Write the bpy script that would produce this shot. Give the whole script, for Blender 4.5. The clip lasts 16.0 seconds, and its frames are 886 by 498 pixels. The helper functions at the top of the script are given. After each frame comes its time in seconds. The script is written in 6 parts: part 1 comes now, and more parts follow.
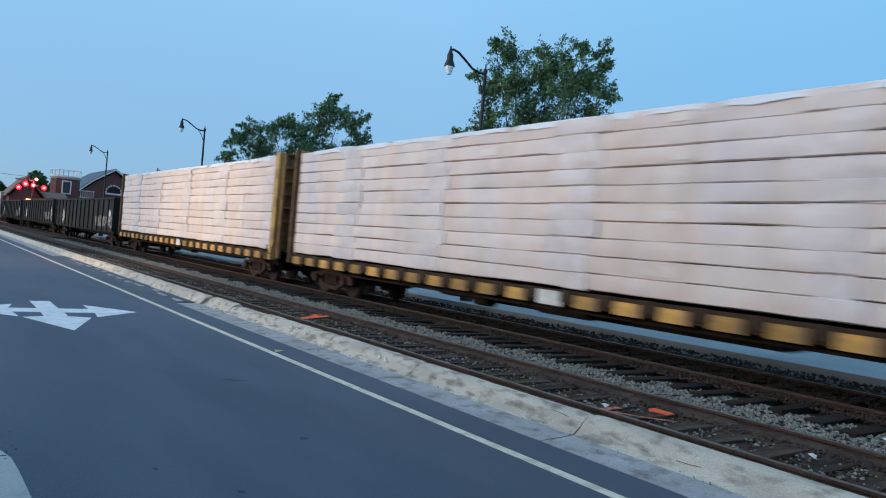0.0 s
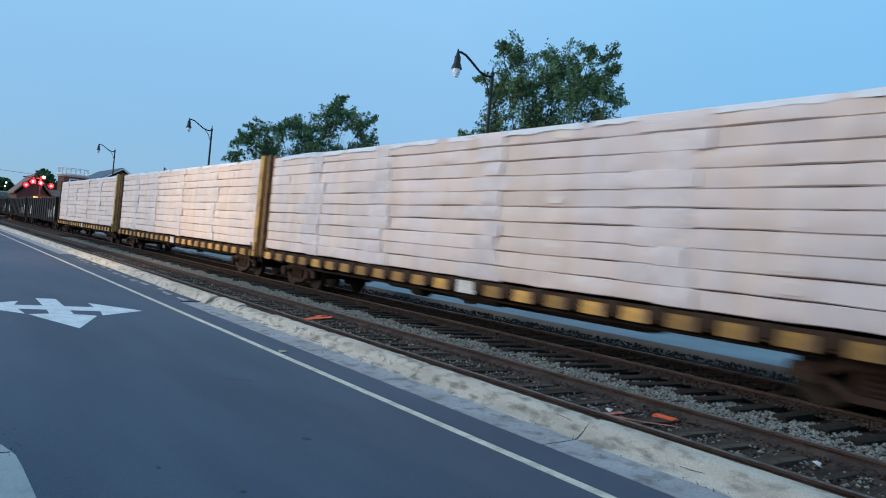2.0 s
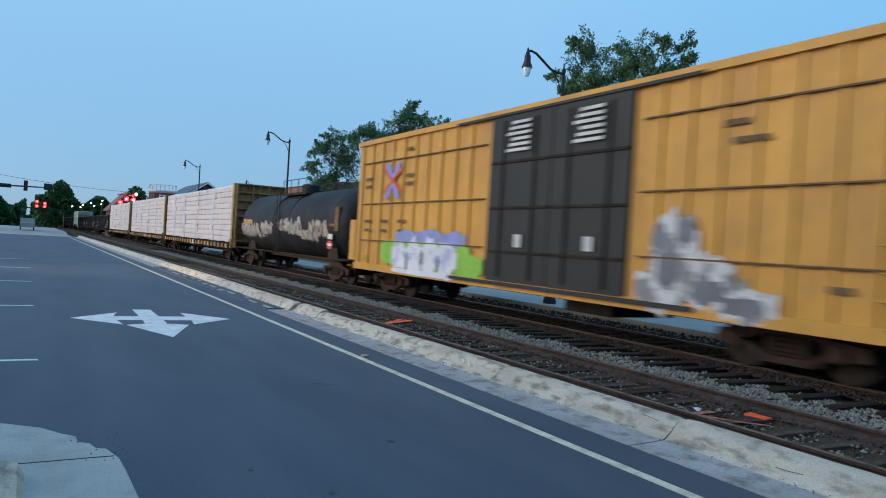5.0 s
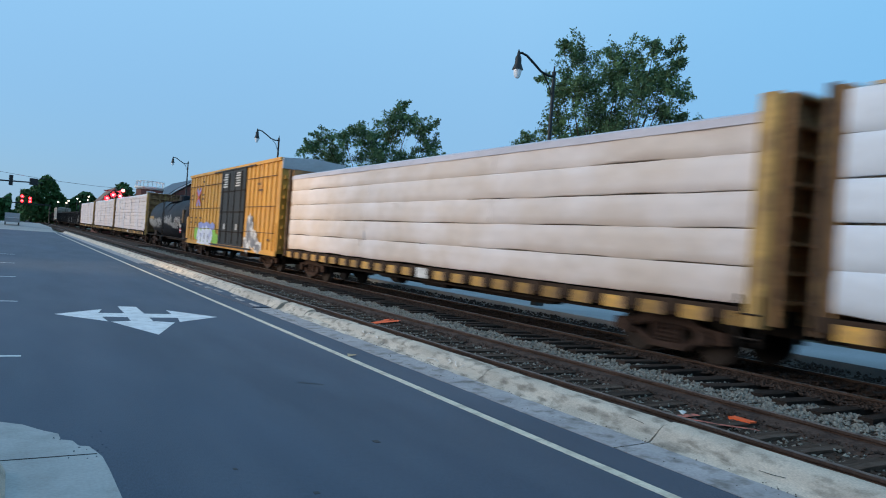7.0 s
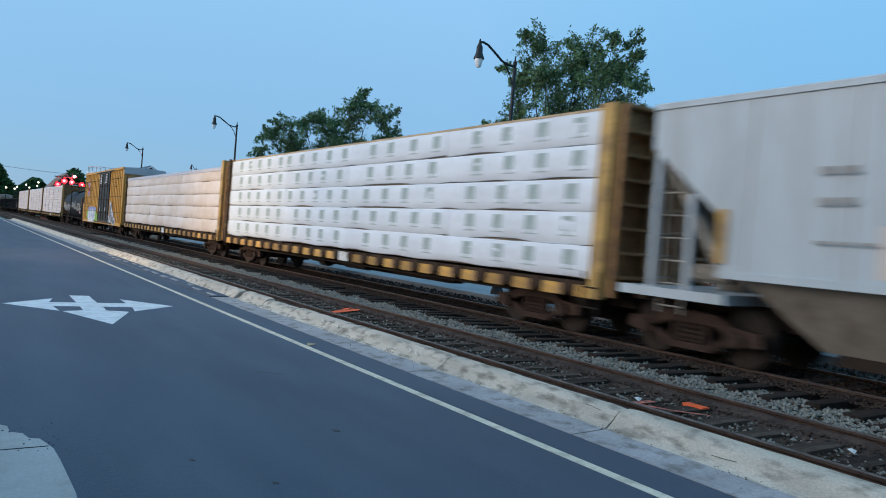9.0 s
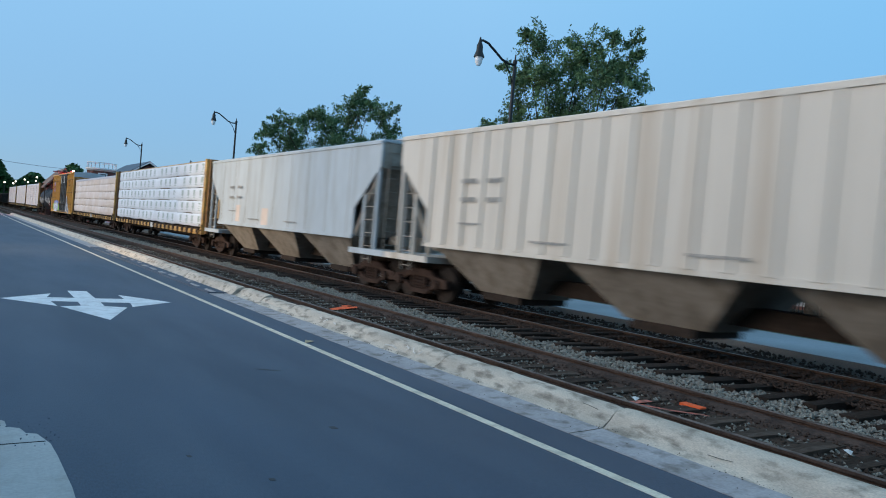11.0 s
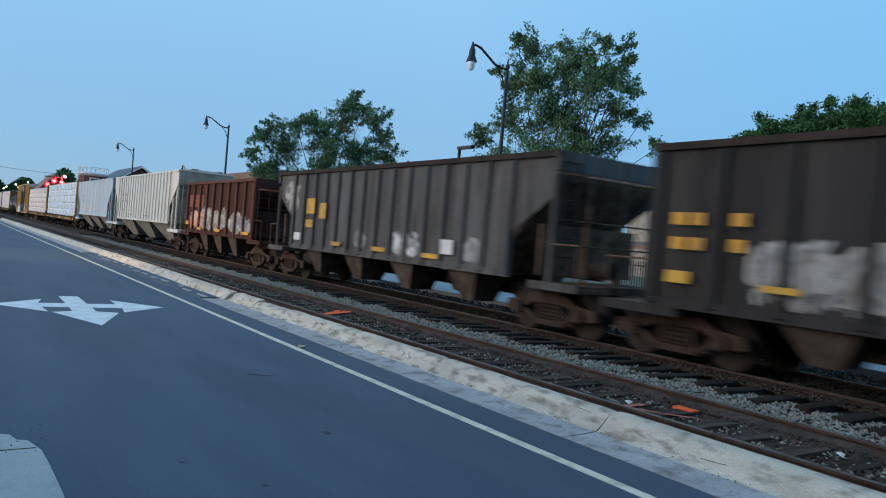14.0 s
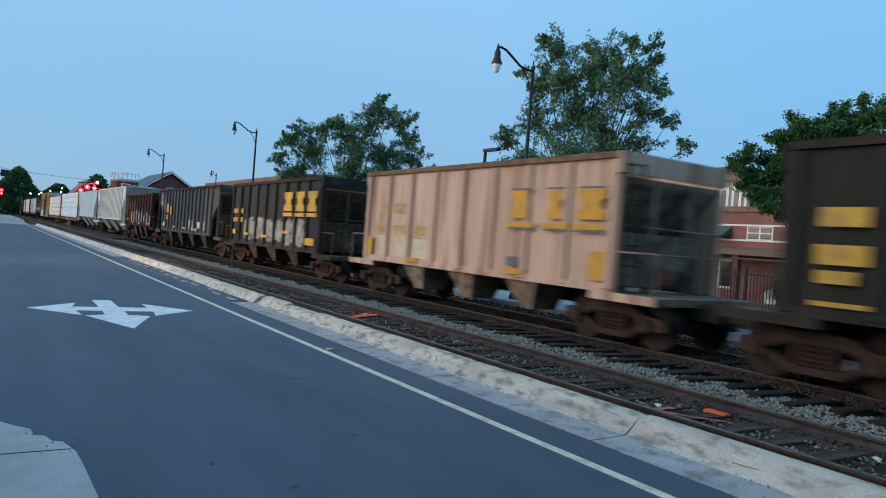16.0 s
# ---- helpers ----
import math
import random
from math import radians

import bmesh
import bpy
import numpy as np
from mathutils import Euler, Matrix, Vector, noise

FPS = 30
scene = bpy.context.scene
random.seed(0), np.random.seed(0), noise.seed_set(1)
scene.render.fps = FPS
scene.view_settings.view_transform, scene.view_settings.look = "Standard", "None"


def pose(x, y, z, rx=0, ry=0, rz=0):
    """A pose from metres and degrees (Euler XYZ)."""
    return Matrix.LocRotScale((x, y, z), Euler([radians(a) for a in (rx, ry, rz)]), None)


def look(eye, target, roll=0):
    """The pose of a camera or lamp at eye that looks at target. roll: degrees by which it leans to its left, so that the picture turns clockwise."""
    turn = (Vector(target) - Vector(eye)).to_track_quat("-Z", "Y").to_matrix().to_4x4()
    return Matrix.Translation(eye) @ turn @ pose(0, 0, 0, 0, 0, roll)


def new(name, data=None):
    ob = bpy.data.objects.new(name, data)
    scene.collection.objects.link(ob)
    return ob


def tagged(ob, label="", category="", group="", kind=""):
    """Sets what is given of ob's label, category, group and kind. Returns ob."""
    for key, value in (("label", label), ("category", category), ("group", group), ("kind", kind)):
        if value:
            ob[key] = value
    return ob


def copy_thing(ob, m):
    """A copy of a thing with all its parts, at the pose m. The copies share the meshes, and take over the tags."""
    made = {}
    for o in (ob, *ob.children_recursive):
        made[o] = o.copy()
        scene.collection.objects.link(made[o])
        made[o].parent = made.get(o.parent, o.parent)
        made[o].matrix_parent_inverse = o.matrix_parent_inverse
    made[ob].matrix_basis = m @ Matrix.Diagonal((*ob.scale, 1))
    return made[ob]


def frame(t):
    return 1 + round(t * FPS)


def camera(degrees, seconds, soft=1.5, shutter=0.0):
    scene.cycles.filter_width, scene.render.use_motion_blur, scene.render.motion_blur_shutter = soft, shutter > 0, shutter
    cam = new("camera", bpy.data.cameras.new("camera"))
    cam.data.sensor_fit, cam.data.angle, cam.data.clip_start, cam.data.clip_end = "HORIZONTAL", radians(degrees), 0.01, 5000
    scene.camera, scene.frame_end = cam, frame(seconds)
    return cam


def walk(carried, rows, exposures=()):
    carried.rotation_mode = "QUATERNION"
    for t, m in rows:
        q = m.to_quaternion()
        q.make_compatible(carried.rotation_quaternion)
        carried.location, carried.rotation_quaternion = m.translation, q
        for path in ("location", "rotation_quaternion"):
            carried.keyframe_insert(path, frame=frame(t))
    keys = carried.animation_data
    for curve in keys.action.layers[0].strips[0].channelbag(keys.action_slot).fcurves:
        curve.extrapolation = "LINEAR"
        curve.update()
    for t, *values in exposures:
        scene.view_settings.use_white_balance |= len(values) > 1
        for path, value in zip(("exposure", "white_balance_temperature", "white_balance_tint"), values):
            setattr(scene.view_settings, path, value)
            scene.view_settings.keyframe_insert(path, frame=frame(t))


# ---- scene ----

# the camera: held by hand at one spot on the pavement, 1.85 m above the road
cam = camera(62.7, 16.0, soft=1.0, shutter=0.6)
TURNS = (
    (0.0, 89.88, -4.85, -36.25), (0.5, 89.33, -5.07, -36.11), (1.0, 90.00, -5.29, -36.58), (1.5, 90.54, -5.52, -36.06),
    (2.0, 90.03, -5.51, -35.85), (2.5, 89.53, -4.54, -34.38), (3.0, 89.98, -3.49, -32.79), (3.5, 89.85, -3.38, -31.20),
    (4.0, 89.67, -3.19, -30.10), (6.5, 89.72, -3.93, -30.08), (7.0, 89.80, -4.26, -30.74), (7.5, 89.83, -4.61, -32.09),
    (8.0, 89.66, -4.86, -33.87), (8.5, 89.04, -4.69, -33.90), (9.0, 89.17, -4.49, -33.85), (11.5, 89.08, -5.17, -34.15),
    (12.0, 89.70, -5.22, -34.49), (12.5, 89.77, -5.36, -34.38), (13.0, 89.68, -5.38, -34.51), (13.5, 89.31, -5.44, -34.88),
    (14.0, 89.41, -4.80, -34.50), (14.5, 89.53, -4.31, -33.04), (15.0, 89.56, -4.26, -32.62), (15.5, 89.32, -4.43, -32.42),
    (16.0, 89.45, -4.46, -32.42))
walk(cam, [(t, pose(0, 0, 1.85, a, b, c)) for t, a, b, c in TURNS], exposures=((0, 0.75), (16, 0.75)))

# dusk: a clear sky after sunset, with the last soft glow from behind the camera
world = bpy.data.worlds.new("world")
scene.world = world
world.use_nodes = True
wn = world.node_tree.nodes
sky = wn.new("ShaderNodeTexSky")
sky.sky_type = "NISHITA"
sky.sun_disc = False
sky.sun_elevation, sky.sun_rotation = radians(12), radians(-70)
sky.air_density, sky.dust_density, sky.ozone_density = 1.0, 0.4, 4.0
wn["Background"].inputs["Strength"].default_value = 0.15
haze = wn.new("ShaderNodeMix")
haze.data_type = "RGBA"
haze.inputs[0].default_value = 0.82
dusk = wn.new("ShaderNodeMix")          # duller towards the horizon, clearer blue above
dusk.data_type = "RGBA"
dusk.inputs[6].default_value, dusk.inputs[7].default_value = (0.82, 1.58, 2.62, 1), (1.30, 2.58, 3.85, 1)
height = wn.new("ShaderNodeMapRange")
height.inputs[1].default_value, height.inputs[2].default_value = 0.0, 0.34
across = wn.new("ShaderNodeSeparateXYZ")
world.node_tree.links.new(wn.new("ShaderNodeTexCoord").outputs["Generated"], across.inputs[0])
world.node_tree.links.new(across.outputs[2], height.inputs[0])
world.node_tree.links.new(height.outputs[0], dusk.inputs[0])
deep = wn.new("ShaderNodeMix")          # a deeper blue away from the sunset
deep.data_type, deep.blend_type = "RGBA", "MULTIPLY"
deep.inputs[7].default_value = (0.66, 0.86, 0.93, 1)
east = wn.new("ShaderNodeMapRange")
east.inputs[1].default_value, east.inputs[2].default_value = 0.55, 0.95
world.node_tree.links.new(across.outputs[0], east.inputs[0])
world.node_tree.links.new(east.outputs[0], deep.inputs[0])
world.node_tree.links.new(dusk.outputs[2], deep.inputs[6])
world.node_tree.links.new(deep.outputs[2], haze.inputs[7])
world.node_tree.links.new(sky.outputs[0], haze.inputs[6])
world.node_tree.links.new(haze.outputs[2], wn["Background"].inputs["Color"])
sun = new("sun", bpy.data.lights.new("sun", "SUN"))
sun.data.energy, sun.data.angle, sun.data.color = 1.3, radians(50), (1.0, 0.81, 0.65)
sun.matrix_world = look((-30, 9, 8), (0, 0, 0))
# unseen floodlight assumed on the street's near side; it warms one stretch of line
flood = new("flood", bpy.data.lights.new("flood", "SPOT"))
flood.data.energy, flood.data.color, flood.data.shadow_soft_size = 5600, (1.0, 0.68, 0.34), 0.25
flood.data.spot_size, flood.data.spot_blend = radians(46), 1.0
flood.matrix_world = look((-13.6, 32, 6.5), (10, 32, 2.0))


# ---- materials ----
def mat(name, color, rough=0.8, metal=0.0, vary=0.18, big=0.6, fine=18.0, bump=0.25, stain=None, amount=0.5, stretch=(1, 1, 1),
        emit=None, power=0.0, rand=0.0, spec=0.5, edge=(0.48, 0.62)):
    """A surface with coarse patches, fine grain and relief; stain: a second colour that comes through in patches."""
    m = bpy.data.materials.new(name)
    m.use_nodes = True
    nt = m.node_tree
    n, link = nt.nodes, nt.links.new
    b = n["Principled BSDF"]
    b.inputs["Roughness"].default_value, b.inputs["Metallic"].default_value = rough, metal
    b.inputs["Specular IOR Level"].default_value = spec
    co = n.new("ShaderNodeTexCoord")
    mp = n.new("ShaderNodeMapping")
    mp.inputs["Scale"].default_value = stretch
    link(co.outputs["Object"], mp.inputs["Vector"])

    def noise_node(scale, detail):
        t = n.new("ShaderNodeTexNoise")
        t.inputs["Scale"].default_value, t.inputs["Detail"].default_value = scale, detail
        link(mp.outputs[0], t.inputs["Vector"])
        return t.outputs["Fac"]

    def mixed(kind, fac, a, c):
        x = n.new("ShaderNodeMix")
        x.data_type, x.blend_type = "RGBA", kind
        for sock, v in ((x.inputs[0], fac), (x.inputs[6], a), (x.inputs[7], c)):
            if isinstance(v, (int, float)):
                sock.default_value = v
            elif isinstance(v, tuple):
                sock.default_value = (*v, 1)
            else:
                link(v, sock)
        return x.outputs[2]

    def ramp(fac, lo, hi, a=0.0, c=1.0):
        r = n.new("ShaderNodeMapRange")
        r.inputs[1].default_value, r.inputs[2].default_value = lo, hi
        r.inputs[3].default_value, r.inputs[4].default_value = a, c
        link(fac, r.inputs[0])
        return r.outputs[0]

    coarse, grain = noise_node(big, 4), noise_node(fine, 5)
    col = mixed("MIX", ramp(coarse, 0.3, 0.7), tuple(c * (1 - vary) for c in color), tuple(min(1, c * (1 + vary)) for c in color))
    if stain:
        col = mixed("MIX", ramp(noise_node(big * 2.7, 6), *edge, 0.0, amount), col, stain)
    g = ramp(grain, 0.25, 0.75, 1 - vary, 1 + vary)
    gc = n.new("ShaderNodeCombineColor")
    for i in range(3):
        link(g, gc.inputs[i])
    col = mixed("MULTIPLY", 1.0, col, gc.outputs[0])
    if rand:
        oi = n.new("ShaderNodeObjectInfo")
        rr = ramp(oi.outputs["Random"], 0, 1, 1 - rand, 1 + rand)
        rc = n.new("ShaderNodeCombineColor")
        for i in range(3):
            link(rr, rc.inputs[i])
        col = mixed("MULTIPLY", 1.0, col, rc.outputs[0])
    link(col, b.inputs["Base Color"])
    if bump:
        bp = n.new("ShaderNodeBump")
        bp.inputs["Strength"].default_value, bp.inputs["Distance"].default_value = bump, 0.02
        link(grain, bp.inputs["Height"])
        link(bp.outputs[0], b.inputs["Normal"])
    if emit:
        b.inputs["Emission Color"].default_value = (*emit, 1)
        b.inputs["Emission Strength"].default_value = power
    return m


ASPHALT = mat("asphalt", (0.050, 0.070, 0.104), 0.72, vary=0.2, big=0.5, fine=90, bump=0.3, stain=(0.082, 0.104, 0.140), amount=0.6, edge=(0.40, 0.72), stretch=(1, 0.22, 1))
STREET = mat("street_concrete", (0.30, 0.30, 0.295), 0.85, big=0.2, fine=20)
CONCRETE = mat("weathered_concrete", (0.54, 0.47, 0.385), 0.9, vary=0.2, big=1.8, fine=60, bump=0.5, stain=(0.20, 0.17, 0.135), amount=0.85, edge=(0.50, 0.68), stretch=(1.4, 0.7, 2.2))
GUTTER = mat("gutter_concrete", (0.37, 0.345, 0.345), 0.88, vary=0.16, big=1.7, fine=30, bump=0.35, stain=(0.17, 0.152, 0.132), amount=0.85, edge=(0.50, 0.70))
PAVING = mat("paving_concrete", (0.40, 0.40, 0.39), 0.88, vary=0.1, big=0.9, fine=35, bump=0.4, stain=(0.28, 0.27, 0.25), amount=0.4)
PLATFORM = mat("platform_concrete", (0.33, 0.345, 0.36), 0.7, big=0.3, fine=30)
SOIL = mat("ballast_dirt", (0.052, 0.038, 0.030), 0.95, vary=0.3, big=1.6, fine=22, bump=1.0, stain=(0.105, 0.088, 0.072), amount=0.6, spec=0.15)
# shade under the train is put into this gravel's dark colour
SHADE_GRAVEL = mat("shade_dark_gravel", (0.036, 0.027, 0.023), 0.9, vary=0.3, big=2, fine=20, bump=0.8, spec=0.15)
BROWN_GRAVEL = mat("rust_gravel", (0.060, 0.042, 0.034), 0.95, vary=0.3, big=6, fine=20, bump=0.6, spec=0.15)
GROUND = mat("ground_earth", (0.10, 0.10, 0.07), 0.95, vary=0.25, big=0.1, fine=3, stain=(0.07, 0.09, 0.04), amount=0.7)
STONE = mat("ballast_stone", (0.205, 0.208, 0.182), 0.9, vary=0.42, big=9, fine=30, bump=0.3, stain=(0.15, 0.12, 0.10), amount=0.7)
TIE = mat("tie_timber", (0.056, 0.041, 0.032), 0.9, vary=0.35, big=2, fine=20, bump=0.8, stretch=(0.3, 2, 2), rand=0.35, stain=(0.082, 0.070, 0.060), amount=0.5, spec=0.15)
# main-track ties, coloured darker to carry the train's shade
TIE_SHADE = mat("shade_dark_tie", (0.038, 0.029, 0.024), 0.9, vary=0.35, big=2, fine=20, bump=0.8, stretch=(0.3, 2, 2), rand=0.3, spec=0.15)
RAILSIDE = mat("rail_rust", (0.080, 0.055, 0.045), 0.85, metal=0.1, vary=0.25, big=1.5, fine=25, stain=(0.05, 0.036, 0.03), amount=0.6, spec=0.15)
RUST_DUST = mat("rust_dust", (0.082, 0.057, 0.047), 0.95, vary=0.25, big=2.5, fine=26, bump=0.9, stain=(0.045, 0.034, 0.03), amount=0.7, spec=0.1)
RAILTOP_DULL = mat("rail_dull_top", (0.16, 0.13, 0.115), 0.6, metal=0.5, vary=0.2, big=2, fine=30, bump=0.1, stain=(0.08, 0.055, 0.045), amount=0.7)
RAILTOP = mat("rail_polish", (0.30, 0.285, 0.275), 0.42, metal=0.9, vary=0.1, big=2, fine=40, bump=0.05)
PAINT_Y = mat("road_paint_yellow", (0.70, 0.63, 0.49), 0.75, vary=0.12, big=2, fine=40, stain=(0.40, 0.35, 0.26), amount=0.5)
PAINT_W = mat("road_paint_white", (0.72, 0.74, 0.75), 0.75, vary=0.1, big=2, fine=40, stain=(0.5, 0.5, 0.5), amount=0.5)
SPRAY = mat("orange_spray", (0.85, 0.13, 0.035), 0.8, vary=0.15, big=5, fine=30)
SPRAY_P = mat("pink_spray", (0.60, 0.17, 0.12), 0.9, vary=0.3, big=5, fine=20, stain=(0.12, 0.08, 0.06), amount=0.7)
CHALK = mat("chalk_mark", (0.60, 0.57, 0.52), 0.95, vary=0.2, big=6, fine=30)
LITTER = mat("litter_paper", (0.7, 0.7, 0.68), 0.8)
STEEL_DK = mat("grimy_steel", (0.032, 0.025, 0.021), 0.8, metal=0.1, vary=0.3, big=2, fine=20, stain=(0.06, 0.042, 0.032), amount=0.6, spec=0.15)
BOGIE = mat("rusty_cast_steel", (0.060, 0.039, 0.031), 0.88, metal=0.1, vary=0.3, big=2.5, fine=20, stain=(0.038, 0.026, 0.021), amount=0.7, spec=0.12)
WHEEL = mat("wheel_steel", (0.030, 0.024, 0.021), 0.7, metal=0.2, vary=0.25, big=3, fine=20, spec=0.2)
CB_YELLOW = mat("railcar_yellow", (0.46, 0.285, 0.085), 0.65, vary=0.18, big=0.9, fine=14, stain=(0.16, 0.09, 0.05), amount=0.6)
SILL = mat("worn_sill_yellow", (0.52, 0.29, 0.06), 0.65, vary=0.2, big=1.2, fine=14, stain=(0.20, 0.12, 0.07), amount=0.8, rand=0.45)
# dark brown that holds the shade between sill panels and in pockets
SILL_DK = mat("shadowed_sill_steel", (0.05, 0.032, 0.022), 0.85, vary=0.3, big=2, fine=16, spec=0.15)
BULK = mat("weathered_bulkhead", (0.31, 0.165, 0.066), 0.75, vary=0.25, big=1.5, fine=14, stain=(0.15, 0.08, 0.042), amount=0.7)
CB_BROWN = mat("rusted_yellow", (0.13, 0.075, 0.04), 0.85, vary=0.3, big=2, fine=16, stain=(0.28, 0.17, 0.06), amount=0.5)
WRAP = mat("lumber_wrap", (0.74, 0.625, 0.565), 0.6, vary=0.10, big=0.9, fine=5, bump=0.6, rand=0.06, stain=(0.66, 0.605, 0.62), amount=0.9, stretch=(1, 0.38, 0.12), edge=(0.42, 0.66))
WRAP_LAV = mat("lavender_wrap", (0.665, 0.60, 0.60), 0.5, vary=0.09, big=0.9, fine=6, bump=0.6, rand=0.05, stain=(0.72, 0.68, 0.67), amount=0.7)
WRAP_PALE = mat("pale_wrap", (0.73, 0.66, 0.615), 0.5, vary=0.08, big=1.2, fine=6, bump=0.5)
WRAP_TAN = mat("kraft_wrap", (0.66, 0.555, 0.48), 0.55, vary=0.06, big=0.28, fine=4, bump=0.5, rand=0.04, stain=(0.75, 0.675, 0.645), amount=0.8, stretch=(1, 0.55, 0.8), edge=(0.42, 0.60))
WRAP_LID = mat("load_cover", (0.52, 0.50, 0.55), 0.5, vary=0.1, big=0.5, fine=8)
WRAP_W = mat("white_wrap", (0.68, 0.73, 0.79), 0.55, vary=0.06, big=0.8, fine=7, bump=0.3, rand=0.03)
PRINT = mat("grey_print", (0.35, 0.43, 0.43), 0.7, vary=0.15, big=3, fine=20)
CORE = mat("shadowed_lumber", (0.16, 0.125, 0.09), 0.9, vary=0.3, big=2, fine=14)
LUMBER = mat("raw_lumber", (0.48, 0.36, 0.22), 0.8, vary=0.2, big=2, fine=14)
TANK = mat("tank_black", (0.0135, 0.0175, 0.025), 0.6, spec=0.16, vary=0.25, big=0.5, fine=9, bump=0.1, stain=(0.034, 0.035, 0.038), amount=0.6, stretch=(1, 1, 0.4))
BOX_YELLOW = mat("boxcar_yellow", (0.62, 0.315, 0.05), 0.55, vary=0.12, big=0.6, fine=10, bump=0.15, stain=(0.46, 0.225, 0.05), amount=0.6, stretch=(1, 1, 0.35))
BLACK_PAINT = mat("black_paint", (0.013, 0.014, 0.013), 0.6, vary=0.25, big=1, fine=12)
ROOF_GREY = mat("galvanised_roof", (0.45, 0.47, 0.50), 0.45, metal=0.4, vary=0.1, big=0.8, fine=10)
HOP_WHITE = mat("hopper_white", (0.455, 0.52, 0.56), 0.6, vary=0.07, big=0.5, fine=8, bump=0.15, stain=(0.36, 0.39, 0.40), amount=0.6, stretch=(1, 1.4, 0.2))
HOP_CREAM = mat("hopper_cream", (0.66, 0.62, 0.55), 0.65, vary=0.07, big=0.6, fine=8, bump=0.2, stain=(0.44, 0.36, 0.27), amount=0.75, stretch=(1, 1.8, 0.07), edge=(0.52, 0.66))
# bay grey, darker than the side paint to carry shade on bays and ends
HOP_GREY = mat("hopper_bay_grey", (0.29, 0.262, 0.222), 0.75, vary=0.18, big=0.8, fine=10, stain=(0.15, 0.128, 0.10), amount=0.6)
HOP_BROWN = mat("hopper_oxide", (0.060, 0.026, 0.021), 0.85, vary=0.25, big=0.8, fine=10, stain=(0.035, 0.020, 0.016), amount=0.7, stretch=(1, 1.6, 0.25), spec=0.1)
HOP_RED = mat("fresh_oxide_patch", (0.17, 0.042, 0.024), 0.75, vary=0.2, big=1, fine=10, stain=(0.10, 0.036, 0.024), amount=0.7)
HOP_DGREY = mat("hopper_dark_grey", (0.100, 0.097, 0.094), 0.75, vary=0.25, big=0.7, fine=9, stain=(0.052, 0.043, 0.038), amount=0.8, stretch=(1, 1.6, 0.2), spec=0.15)
HOP_OLIVE = mat("hopper_olive_grey", (0.036, 0.034, 0.027), 0.8, vary=0.22, big=0.7, fine=9, stain=(0.024, 0.022, 0.019), amount=0.7, stretch=(1, 1.6, 0.2), spec=0.12)
HOP_BLACK = mat("hopper_black", (0.029, 0.027, 0.026), 0.7, vary=0.25, big=0.7, fine=9, stain=(0.055, 0.05, 0.047), amount=0.6, stretch=(1, 1.6, 0.2), spec=0.15)
HOP_TAN = mat("hopper_tan", (0.56, 0.375, 0.272), 0.75, vary=0.12, big=0.6, fine=9, stain=(0.28, 0.13, 0.065), amount=0.85, stretch=(1, 1.8, 0.16), edge=(0.47, 0.64))
HOP_TAN_PALE = mat("faded_tan_panel", (0.60, 0.49, 0.36), 0.75, vary=0.15, big=0.9, fine=9, stain=(0.45, 0.32, 0.22), amount=0.6)
MARK_F = mat("faded_ochre", (0.42, 0.27, 0.10), 0.75, vary=0.2, big=1.4, fine=9, stain=(0.5, 0.37, 0.25), amount=0.8)
CHUTE = mat("dusty_chute_steel", (0.060, 0.044, 0.035), 0.85, vary=0.25, big=1.2, fine=10, stain=(0.11, 0.085, 0.065), amount=0.6, spec=0.15)
HOP_OXIDE = mat("faded_oxide_post", (0.088, 0.038, 0.030), 0.8, vary=0.2, big=0.8, fine=10, stain=(0.05, 0.028, 0.023), amount=0.6, stretch=(1, 1.6, 0.25), spec=0.2)
CHUTE_TAN = mat("tan_dusty_chute", (0.25, 0.185, 0.135), 0.85, vary=0.25, big=1.2, fine=10, stain=(0.08, 0.06, 0.05), amount=0.8, spec=0.2)
HOP_END = mat("grimy_end_sheet", (0.13, 0.088, 0.062), 0.9, vary=0.35, big=1.4, fine=10, stain=(0.055, 0.038, 0.03), amount=0.8, spec=0.08)
HOP_END_OXIDE = mat("grimy_oxide_end", (0.088, 0.041, 0.032), 0.9, vary=0.3, big=1.4, fine=10, stain=(0.045, 0.024, 0.02), amount=0.7, spec=0.08)
MARK_Y = mat("lettering_yellow", (0.56, 0.31, 0.025), 0.6, vary=0.15, big=1.5, fine=12, stain=(0.30, 0.17, 0.05), amount=0.6)
MARK_O = mat("lettering_amber", (0.58, 0.29, 0.02), 0.65, vary=0.12, big=1.5, fine=12, stain=(0.40, 0.20, 0.06), amount=0.6)
MARK_W = mat("stencil_white", (0.6, 0.6, 0.58), 0.7, vary=0.15, big=2, fine=12)
MARK_D = mat("stencil_dark", (0.12, 0.12, 0.12), 0.7, vary=0.15, big=2, fine=12)
MARK_G = mat("stencil_faded", (0.30, 0.29, 0.27), 0.7, vary=0.2, big=2, fine=12)
MARK_R = mat("sign_red", (0.55, 0.05, 0.05), 0.6)
TAG_W = mat("graffiti_white", (0.60, 0.61, 0.62), 0.65, vary=0.1, big=1.1, fine=7, stain=(0.20, 0.20, 0.21), amount=0.9, edge=(0.50, 0.56))
TAG_G = mat("graffiti_green", (0.26, 0.52, 0.06), 0.6, vary=0.15, big=1.5, fine=8)
TAG_B = mat("graffiti_blue", (0.26, 0.30, 0.58), 0.6, vary=0.15, big=1.5, fine=8)
TAG_D = mat("graffiti_grey", (0.16, 0.17, 0.20), 0.6, vary=0.2, big=1.5, fine=8)
